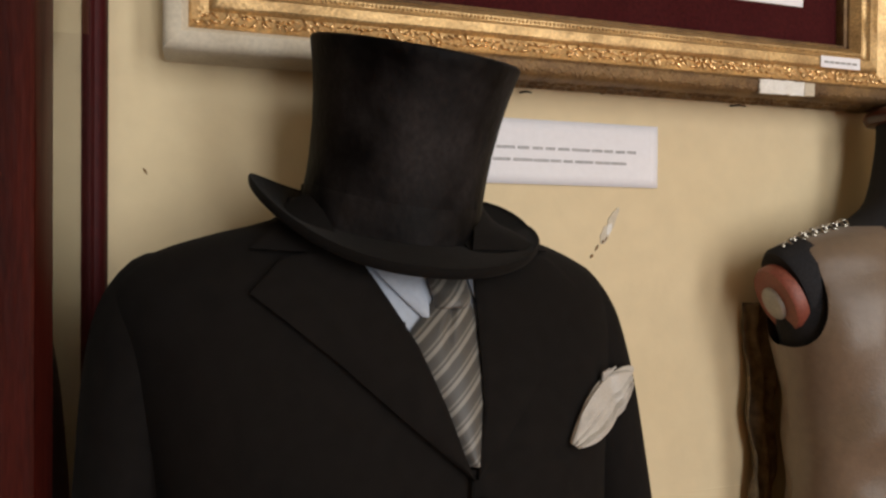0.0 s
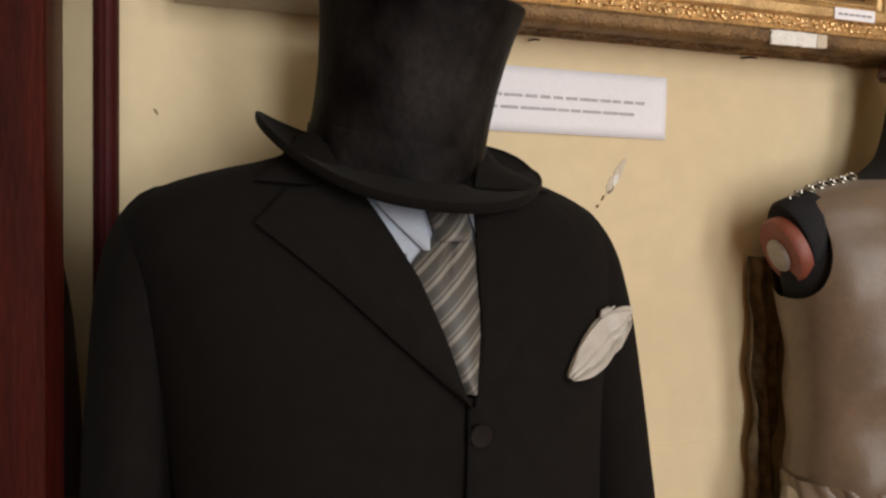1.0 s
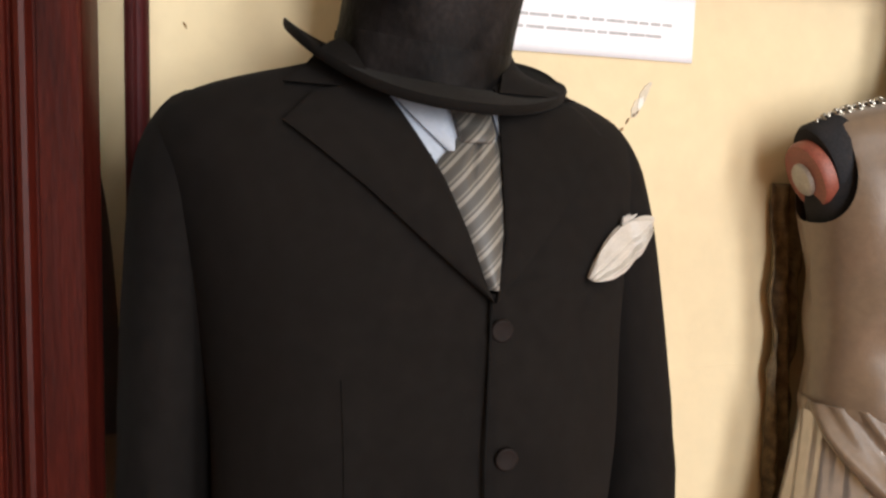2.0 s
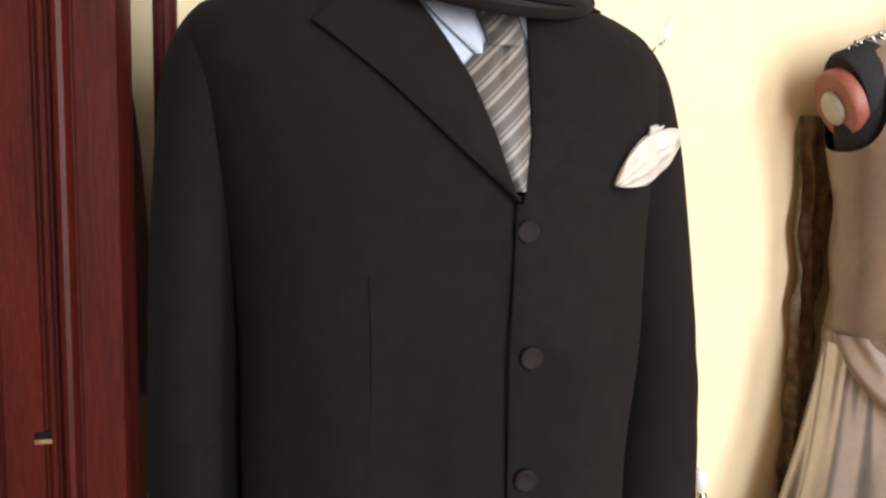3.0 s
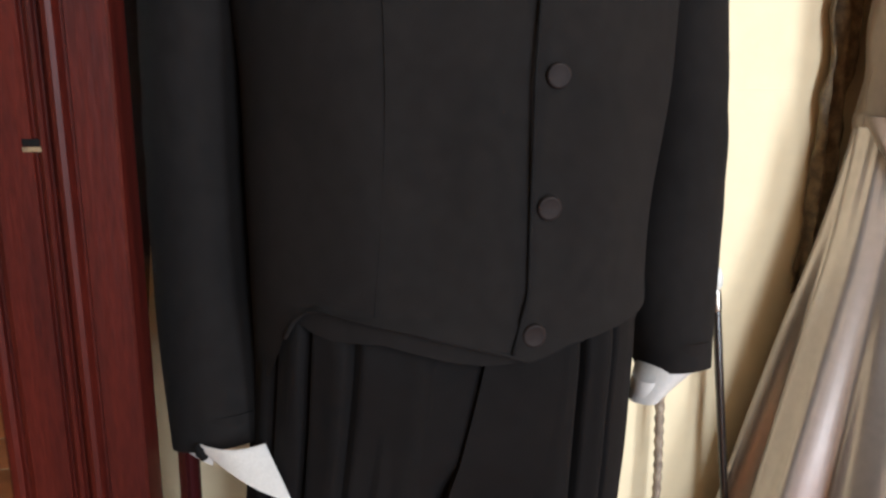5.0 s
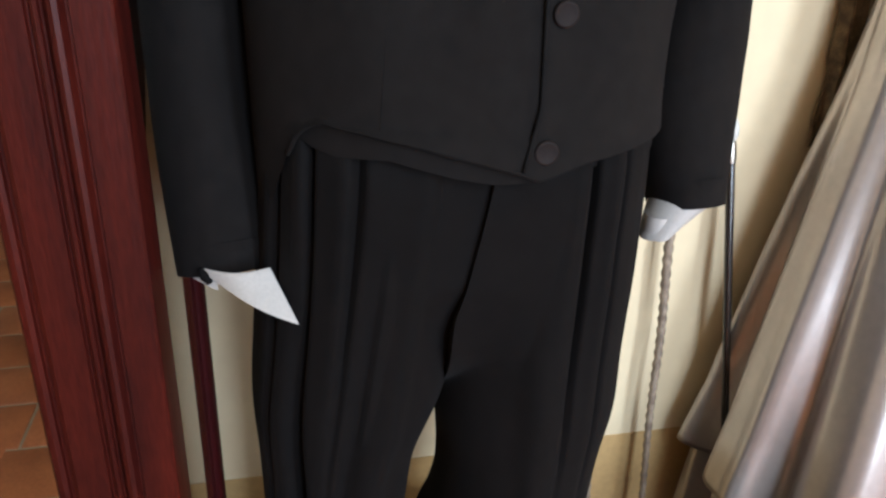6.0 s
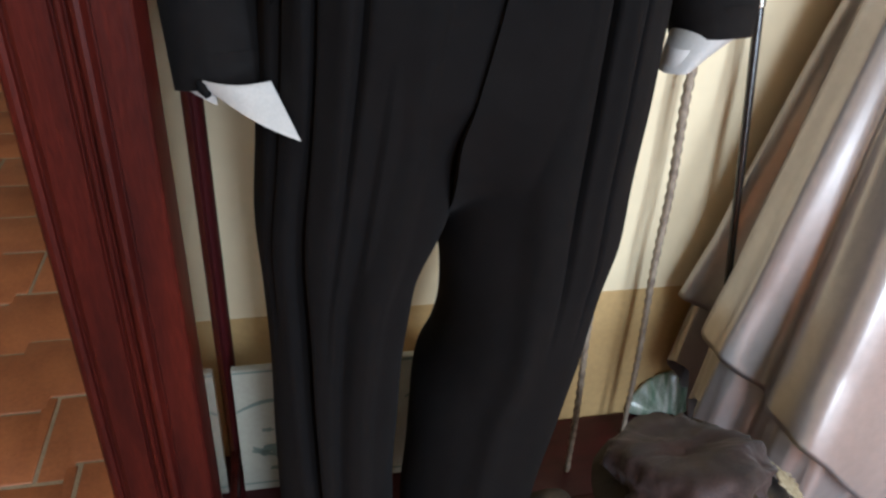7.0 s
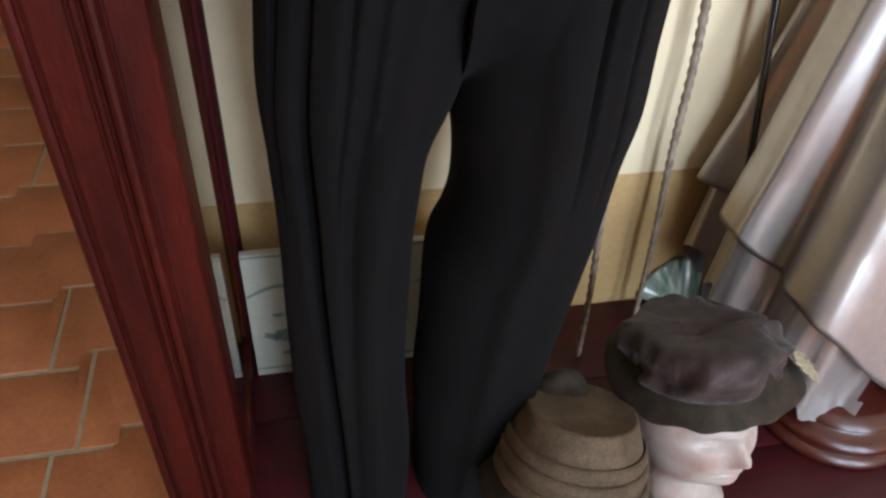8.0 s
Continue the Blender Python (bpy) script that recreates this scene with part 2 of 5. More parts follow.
def curve(keys, z):
    """Smooth interpolation in rows (z, values...)."""
    ks = sorted(keys)
    zs = [k[0] for k in ks]
    z = min(max(z, zs[0]), zs[-1])
    i = max(0, min(len(ks) - 2, int(np.searchsorted(zs, z)) - 1))
    p0, p1, p2, p3 = [np.array(ks[max(0, min(len(ks) - 1, j))][1:], float) for j in (i - 1, i, i + 1, i + 2)]
    h = zs[i + 1] - zs[i]
    u = (z - zs[i]) / h
    h0 = zs[i] - zs[i - 1] if i > 0 else h
    h2 = zs[i + 2] - zs[i + 1] if i + 2 < len(ks) else h
    m1 = (p2 - p0) / (h + h0) * h if i > 0 else p2 - p1
    m2 = (p3 - p1) / (h + h2) * h if i + 2 < len(ks) else p2 - p1
    return (2*u**3 - 3*u*u + 1) * p1 + (u**3 - 2*u*u + u) * m1 + (-2*u**3 + 3*u*u) * p2 + (u**3 - u*u) * m2

def oval(cx, cy, z, a, b, n=48, p=2.0, wob=None):
    out = []
    for i in range(n):
        t = 2 * pi * i / n
        c, s = cos(t), sin(t)
        x = a * math.copysign(abs(c) ** (2 / p), c)
        y = b * math.copysign(abs(s) ** (2 / p), s)
        k = 1 + (wob(t, z) if wob else 0)
        out.append((cx + x * k, cy + y * k, z))
    return out

def tube(bm, pts, radii, n=16, mi=0, caps=True):
    """A round tube along points, its rings square to the way."""
    pts = [Vector(p) for p in pts]
    rings = []
    side = None
    for i, p in enumerate(pts):
        d = (pts[min(i + 1, len(pts) - 1)] - pts[max(i - 1, 0)]).normalized()
        if side is None:
            side = d.orthogonal().normalized()
        side = (side - d * side.dot(d)).normalized()
        up = d.cross(side)
        r = radii[i] if isinstance(radii, (list, tuple)) else radii
        ra, rb = r if isinstance(r, tuple) else (r, r)
        rings.append([p + side * (ra * cos(2*pi*k/n)) + up * (rb * sin(2*pi*k/n)) for k in range(n)])
    loft(bm, rings, True, caps, mi)

def fold(x, y, z, k=1.0, seed=0.0):
    """Slight unevenness of hanging cloth."""
    return (noise.noise((x * 7 + seed, y * 7, z * 4)) * 0.004 + noise.noise((x * 22, y * 22 + seed, z * 9)) * 0.0015) * k

# ---------------------------------------------------------------- setting
def plain_box(name, x0, x1, y0, y1, z0, z1, mats, label, category, bevel=0.0):
    bm = bmesh.new()
    box(bm, x0, x1, y0, y1, z0, z1, bevel)
    return tagged(part(name, bm, mats, None, sharp=30), label, category, kind="structure")

# north wall, with its ochre dado painted on as a 4 mm coat
def north_wall():
    bm = bmesh.new()
    box(bm, -0.116, 4.0, WALL, WALL + 0.30, FLOOR, 4.4)
    box(bm, -0.115, 3.998, WALL - 0.0015, WALL + 0.002, FLOOR, 0.298, 0.0, 1)
    return tagged(part("wall_north", bm, [M_WALL, M_OCHRE], None, sharp=30, smooth=False), "cream painted plaster wall with an ochre dado", "wall", kind="structure")

north_wall()
plain_box("wall_far", -3.0, 4.0, 4.2, 4.4, FLOOR, 4.4, M_WALL, "cream plaster wall of the room beyond", "wall")
# invented door: a dark backdrop so the glass pane shows less bright wall
def darkening_door():
    d = thing("added_dark_door", "dark wooden door added in the room beyond to darken the glass", "door", (-.72, 4.19, FLOOR), kind="structure")
    bm = bmesh.new()
    box(bm, -1.30, -.14, 4.150, 4.197, FLOOR + .014, 2.5, .004)
    part("leaf", bm, M_WOOD, d, sharp=30)
    for x in (-1.20, -.68):
        for z0, z1 in ((.06, 1.0), (1.12, 2.38)):
            bm = bmesh.new()
            box(bm, x, x + .42, 4.138, 4.1498, z0, z1, .006)
            part("panel", bm, M_WOOD, d, sharp=30)

darkening_door()
plain_box("wall_west", -3.2, -3.0, -3.2, 4.4, FLOOR, 4.4, M_WALL, "cream plaster side wall", "wall")
plain_box("wall_east", 4.0, 4.2, -3.2, 4.4, FLOOR, 4.4, M_WALL, "cream plaster side wall", "wall")
plain_box("ceiling", -3.2, 4.2, -3.5, 4.4, 4.4, 4.55, M_CEIL, "white limewashed ceiling", "ceiling")

def south_wall():
    bm = bmesh.new()
    z0, z1 = 0.18, 3.86
    edges = (-3.2, .30, 1.14, 1.73, 2.57, 4.2)
    for x0, x1 in zip(edges[::2], edges[1::2]):
        box(bm, x0, x1, -3.5, -3.2, FLOOR, 4.4)
    for x0, x1 in zip(edges[1::2], edges[2::2]):
        box(bm, x0, x1, -3.5, -3.2, FLOOR, z0)
        box(bm, x0, x1, -3.5, -3.2, z1, 4.4)
    return tagged(part("wall_south", bm, M_WALL, None, sharp=30, smooth=False), "cream plaster wall with two tall window openings", "wall", kind="structure")

south_wall()

# ---------------------------------------------------------------- display plinth and vitrine side
def plinth():
    p = thing("plinth", "low dark red varnished wooden display plinth against the wall", "plinth", (1.1, .6, FLOOR))
    bm = bmesh.new()
    box(bm, -0.20, 2.4, 0.345, WALL - 0.003, FLOOR + .001, -0.0225, 0.003)
    part("carcass", bm, M_PLINTH, p, sharp=30)
    y = .332
    while y < WALL - .01:
        y1 = min(y + .1755, WALL - .0035)
        bm = bmesh.new()
        box(bm, -0.205, 2.4, y, y1 - .0012, -.022, 0.0, .0015)
        part("top_board", bm, M_PLINTH, p, sharp=30)
        y = y1
    bm = bmesh.new()
    box(bm, -0.21, 2.4, 0.318, 0.3305, -0.030, 0.004, 0.004)
    part("nosing", bm, M_PLINTH, p, "rounded front nosing", sharp=30)

plinth()

def vitrine():
    v = thing("vitrine_side", "dark red mahogany glazed display case side standing on the plinth", "display case", (-0.155, 0.55, 0))
    z0, z1 = 0.001, 2.35
    # moulded profile of the front stile, from the outer back corner round the front
    prof = [(-0.206, 0.580), (-0.206, 0.521), (-0.2035, 0.5175), (-0.199, 0.5165), (-0.1955, 0.5185), (-0.1945, 0.523), (-0.192, 0.523),
            (-0.1905, 0.5185), (-0.187, 0.5165), (-0.1600, 0.5165), (-0.1590, 0.5205), (-0.1575, 0.5205), (-0.1560, 0.5170), (-0.1535, 0.5150),
            (-0.1510, 0.5170), (-0.1500, 0.5205), (-0.1485, 0.5205), (-0.1470, 0.5165), (-0.1440, 0.5125), (-0.1405, 0.5110), (-0.1370, 0.5125), (-0.1350, 0.5165),
            (-0.1335, 0.5195), (-0.1315, 0.5195), (-0.1305, 0.5170), (-0.1035, 0.5170), (-0.1015, 0.5185), (-0.1005, 0.5210), (-0.1005, 0.580)]
    bm = bmesh.new()
    loft(bm, [[(x, y, z) for x, y in prof] for z in np.linspace(z0, z1, 14)])
    part("stile", bm, M_WOOD, v, "moulded mahogany stile with twin beads", sharp=28)
    # no slot is cut: a black bar gives the recess its darkness
    bm = bmesh.new()
    box(bm, -0.1665, -0.1530, 0.5158, 0.5185, 1.0725, 1.0780, 0.0006)
    part("strike_plate", bm, M_SHADOWCLOTH, v, "strike plate with its slot's dark recess given by colour", sharp=30)
    bm = bmesh.new()
    box(bm, -0.1665, -0.1530, 0.5152, 0.5185, 1.0685, 1.0722, 0.0006)
    part("keep", bm, M_SHAWL, v, "worn edge of the lock slot", sharp=30)
    bm = bmesh.new()
    back = [(-0.1115, WALL - 0.004), (-0.1115, 0.822), (-0.1085, 0.822), (-0.1055, 0.8250), (-0.1040, 0.829), (-0.1000, 0.8300), (-0.0960, 0.833), (-0.0935, 0.838), (-0.0935, WALL - 0.004)]
    loft(bm, [[(x, y, z) for x, y in back] for z in (z0, 0.8, 1.6, z1)])
    part("back_post", bm, M_POST, v, "narrow beaded back post", sharp=28)
    bm = bmesh.new()
    box(bm, -0.1095, -0.1060, 0.5790, 0.8270, 0.05, z1 - 0.06)
    g = part("glass_pane", bm, M_GLASS, v, "clear glass pane", smooth=False)
    g.visible_shadow = False
    bm = bmesh.new()
    box(bm, -0.125, -0.1005, 0.5805, 0.8215, z0, 0.0495, 0.002)
    part("bottom_rail", bm, M_WOOD, v, sharp=30)
    bm = bmesh.new()
    box(bm, -0.125, -0.1005, 0.5805, 0.8215, z1 - 0.0595, z1, 0.002)
    part("top_rail", bm, M_WOOD, v, sharp=30)

vitrine()

# ---------------------------------------------------------------- tailcoat
TORSO = [(.90, .1745, .607, .1875, .147), (1.02, .1755, .622, .1905, .145), (1.13, .181, .637, .200, .145), (1.25, .179, .655, .213, .140),
         (1.34, .176, .665, .232, .130), (1.39, .171, .672, .241, .116), (1.422, .169, .679, .232, .102), (1.443, .168, .687, .204, .090), (1.459, .172, .694, .163, .081),
         (1.475, .182, .700, .112, .074), (1.50, .190, .705, .085, .070)]
POW = 2.4

def front(x, z, off=0.0):
    """The y of the coat's front, off metres proud of it."""
    cx, cy, a, b = curve(TORSO, z)
    q = min(.999, abs((x - cx) / (a + off)))
    return cy - (b + off) * (1 - q ** POW) ** (1 / POW)

HEM = [(-.05, .840), (.000, .868), (.010, .902), (.018, .926), (.029, .941), (.041, .945), (.073, .940), (.116, .931), (.162, .919), (.193, .910), (.207, .904), (.225, .909), (.248, .916), (.28, .920), (.32, .924), (.42, .930)]

def in_vee(x, z):
    if z < 1.268 or z > 1.475:
        return False
    left = np.interp(z, [1.268, 1.292, 1.331, 1.372, 1.401, 1.444, 1.475], [.219, .214, .194, .173, .155, .131, .118])
    return left < x < np.interp(z, [1.268, 1.30, 1.475], [.222, .233, .246])

def tailcoat():
    c = thing("tailcoat", "black wool tailcoat with notched lapels, buttoned over shirt and tie", "coat", (0.185, 0.63, 0.9))
    n, rows = 200, 96
    bm = bmesh.new()
    vs = []
    for j in range(rows + 1):
        ring = []
        for i in range(n):
            t = 2 * pi * i / n
            v = j / rows
            z = 0.90 + (1.50 - 0.90) * v
            cx, cy, a, b = curve(TORSO, z)
            co, si = cos(t), sin(t)
            x = cx + a * math.copysign(abs(co) ** (2 / POW), co)
            if j <= 6 :
                zl = float(np.interp(x, [h[0] for h in HEM], [h[1] for h in HEM])) if si < 0.15 else 0.86
                z = zl + (0.90 + 0.6 * 7 / rows - zl) * (j / 7) if 0.90 + 0.6 * 7 / rows > zl else zl + 0.0004 * j
            y = cy + b * math.copysign(abs(si) ** (2 / POW), si)
            f = fold(x, y, z, 0.7)
            # soft vertical drag lines at the waist and under the arms
            f += 0.0022 * math.exp(-((z - 1.05) / 0.12) ** 2) * sin(x * 62 + 3 * z)
            # slight step where the wearer's left front laps over the right
            if si < 0 and x > float(np.interp(z, [.91, .96, 1.13, 1.268], [.194, .207, .209, .219])) and z < 1.27:
                f += 0.0035
            ring.append(bm.verts.new((x + co * f, y + si * f, z)))
        vs.append(ring)
    for j in range(rows):
        for i in range(n):
            q = [vs[j][i], vs[j][(i + 1) % n], vs[j + 1][(i + 1) % n], vs[j + 1][i]]
            m = sum((v.co for v in q), Vector()) / 4
            if m.y < 0.66 and in_vee(m.x, m.z):
                continue
            quad(bm, *q)
    part("body", bm, M_CLOTH, c, sharp=0)

    # hem edge and front edge as thin rolled cords; front one blackened as a shade line
    bm = bmesh.new()
    pts = []
    for k in range(41):
        z = 0.911 + (1.266 - 0.911) * k / 40
        x = float(np.interp(z, [.91, .96, 1.13, 1.268], [.194, .207, .209, .219])) - 0.0005
        pts.append((x, front(x, z, 0.0030), z))
    tube(bm, pts, 0.0016, 8)
    part("front_edge", bm, M_SHADOWCLOTH, c, "pressed front edge with its shade line coloured black", sharp=0)
    bm = bmesh.new()
    pts = []
    for k in range(61):
        x = .014 + .376 * k / 60
        z = float(np.interp(x, [h[0] for h in HEM], [h[1] for h in HEM])) - 0.0005
        pts.append((x, front(x, max(z, .905), 0.001), z))
    tube(bm, pts, 0.0022, 8)
    part("hem", bm, M_CLOTH, c, sharp=0)
    # the other front's lower edge, hanging just below the hem
    bm = bmesh.new()
    def under(u, v):
        x = .018 + .184 * u
        low = float(np.interp(x, [.018, .035, .05, .09, .142, .175, .202], [.930, .921, .917, .918, .904, .898, .899]))
        z = low + .035 * v
        return (x, front(x, .92, -.0065) - .0012 * (1 - v), z)
    sheet(bm, under, 60, 6, .0022, (0, 1, 0))
    part("under_front", bm, M_CLOTH, c, "lower edge of the front beneath", sharp=40)

    # sleeves: rows of (way, x, y, z, half width, half depth)
    left = [(0, -.006, .678, 1.424, .026, .040), (.05, -.022, .680, 1.408, .044, .060), (.12, -.037, .684, 1.368, .051, .078), (.35, -.052, .692, 1.24, .050, .088),
            (.6, -.060, .684, 1.07, .048, .084), (.8, -.057, .645, .92, .046, .068), (1, -.044, .600, .778, .047, .052)]
    right = [(0, .350, .676, 1.420, .026, .040), (.05, .366, .674, 1.402, .042, .056), (.12, .384, .670, 1.360, .048, .066), (.35, .406, .664, 1.24, .050, .070),
             (.6, .427, .652, 1.07, .050, .064), (.78, .424, .628, .945, .050, .056), (.9, .421, .608, .875, .046, .050), (1, .424, .590, .822, .037, .044)]
    for rows_, sd in ((left, 0.0), (right, 5.0)):
        bm = bmesh.new()
        rings = []
        for k in range(71):
            u = k / 70
            x, y, z, a, b = curve(rows_, u)
            d = curve(rows_, min(1, u + .02))[:3] - curve(rows_, max(0, u - .02))[:3]
            d = Vector(d).normalized()
            ax = Vector((1, 0, 0)); ax = (ax - d * ax.dot(d)).normalized()
            ay = d.cross(ax)
            ring = []
            for i in range(40):
                t = 2 * pi * i / 40
                p = Vector((x, y, z)) + ax * (a * cos(t)) + ay * (b * sin(t))
                w = fold(p.x, p.y, p.z, 0.45, sd) + 0.0006 * math.exp(-((u - .62) / .12) ** 2) * sin(u * 60 + 3 * t)
                ring.append(p + (ax * cos(t) + ay * sin(t)) * w)
            rings.append(ring)
        # turned-in hem
        last = rings[-1]
        cen = sum(last, Vector()) / len(last)
        rings.append([p + (cen - p) * 0.07 + Vector((0, 0, -0.001)) for p in last])
        rings.append([p + (cen - p) * 0.10 + Vector((0, 0, 0.03)) for p in last])
        loft(bm, rings, True, True)
        part("sleeve", bm, M_CLOTH, c, sharp=60)

    # lapels: (v, inner x, inner z, outer x, outer z)
    def lapel(rows_, name, lift, lab, mat):
        bm = bmesh.new()
        def f(u, v):
            xi, zi, xo, zo = [float(np.interp(v, [r[0] for r in rows_], [r[k] for r in rows_])) for k in (1, 2, 3, 4)]
            x, z = xi + (xo - xi) * u, zi + (zo - zi) * u
            o = lift * (0.55 + 0.6 * sin(pi * min(1, u * 0.75 + .12)) + (0.15 if u > .02 else -0.2))
            return (x, front(x, z, o), z)
        sheet(bm, f, 18, 100, 0.0028, (0, 0.9, 0))
        part(name, bm, mat, c, lab, sharp=50)
    lapel([(0, .219, 1.262, .2195, 1.2615), (.25, .200, 1.318, .160, 1.314), (.5, .179, 1.369, .112, 1.358), (.75, .157, 1.408, .072, 1.391), (.93, .140, 1.438, .045, 1.412), (1, .132, 1.452, .072, 1.441)],
          "lapel", 0.0075, "broad notched lapel", M_CLOTH)
    lapel([(0, .222, 1.262, .223, 1.2615), (.25, .2325, 1.318, .272, 1.314), (.5, .2345, 1.369, .308, 1.358), (.75, .238, 1.408, .334, 1.391), (.93, .243, 1.438, .352, 1.412), (1, .244, 1.452, .330, 1.441)],
          "lapel", 0.0045, "broad notched lapel", M_CLOTH)
    # collar: two leaves that run up and round the neck
    for sgn, rows_ in ((-1, [(0, .128, 1.444, .046, 1.4485), (.35, .120, 1.466, .062, 1.462), (.7, .112, 1.488, .078, 1.482), (1, .110, 1.500, .088, 1.497)]),
                       (1, [(0, .246, 1.448, .332, 1.4465), (.35, .256, 1.468, .315, 1.460), (.7, .264, 1.490, .298, 1.482), (1, .268, 1.500, .290, 1.497)])):
        bm = bmesh.new()
        def f(u, v):
            xi, zi, xo, zo = curve(rows_, v)
            x, z = xi + (xo - xi) * u, zi + (zo - zi) * u
            return (x, front(x, z, 0.009), z)
        sheet(bm, f, 14, 16, 0.004, (0, 0.9, -0.2))
        part("collar", bm, M_CLOTH, c, sharp=50)
    # standing back collar
    bm = bmesh.new()
    rings = []
    for k in range(25):
        t = pi * (-0.1 + 1.2 * k / 24)
        cx, cy = .190, .705
        rings.append([(cx + .088 * cos(t), cy + .074 * sin(t), 1.46), (cx + .094 * cos(t), cy + .080 * sin(t), 1.46), (cx + .088 * cos(t), cy + .074 * sin(t), 1.512), (cx + .083 * cos(t), cy + .069 * sin(t), 1.512)])
    loft(bm, rings)
    part("back_collar", bm, M_CLOTH, c, sharp=40)

    # breast pocket welt
    bm = bmesh.new()
    sheet(bm, lambda u, v: (.308 + .078 * u, front(.308 + .078 * u, 1.262 + .018 * v + .004 * u, 0.0022), 1.254 + .020 * v + .003 * u), 10, 3, 0.0025, (0, 1, 0))
    part("pocket_welt", bm, M_CLOTH, c, sharp=40)

    # long dart seams, pressed flat
    for sx, z0, z1 in ((.082, .938, 1.20),):
        bm = bmesh.new()
        tube(bm, [(sx + .010 * sin(k / 30 * 2.2), front(sx + .010 * sin(k / 30 * 2.2), z0 + (z1 - z0) * k / 30, 0.0022 if sx < .2 else .0050), z0 + (z1 - z0) * k / 30) for k in range(31)], .0004, 6)
        part("dart_seam", bm, M_CLOTH, c, sharp=0)

    # four covered buttons with a raised rim
    for bx, bz in ((.227, 1.238), (.228, 1.132), (.223, 1.029), (.212, .926)):
        bm = bmesh.new()
        fy = front(bx, bz, 0.0038)
        rings = []
        for r, d in ((.0095, .002), (.0103, .0002), (.0100, -.0012), (.0088, -.0020), (.0074, -.0016), (.0055, -.0012), (.0010, -.0011)):
            rings.append([(bx + r * cos(2*pi*i/28), fy + d, bz + r * sin(2*pi*i/28)) for i in range(28)])
        loft(bm, rings)
        part("button", bm, M_BUTTON, c, "dark horn button", sharp=50)

    # tails: two panels from the hip down behind the legs
    for sgn, cx0 in ((-1, .185), (1, .185)):
        bm = bmesh.new()
        def f(u, v):
            z = .955 - .26 * v
            # u runs from the front edge at the hip round to the centre of the back
            a0 = (200 - 55 * min(1, v * 2.2) ** 0.6) if sgn < 0 else (-20 + 62 * min(1, v * 2.2) ** 0.6)
            a1 = 92 if sgn < 0 else 88
            t = radians(a0 + (a1 - a0) * u)
            fl = 0.90 + 0.04 * min(1, v * 1.6) + 0.02 * sin(u * 14 + v * 3) * v
            return (cx0 + .207 * cos(t) * fl, .607 + .152 * sin(t) * fl, z)
        sheet(bm, f, 24, 36, 0.003, (0, -1, 0))
        part("tail", bm, M_CLOTH, c, sharp=0)

tailcoat()

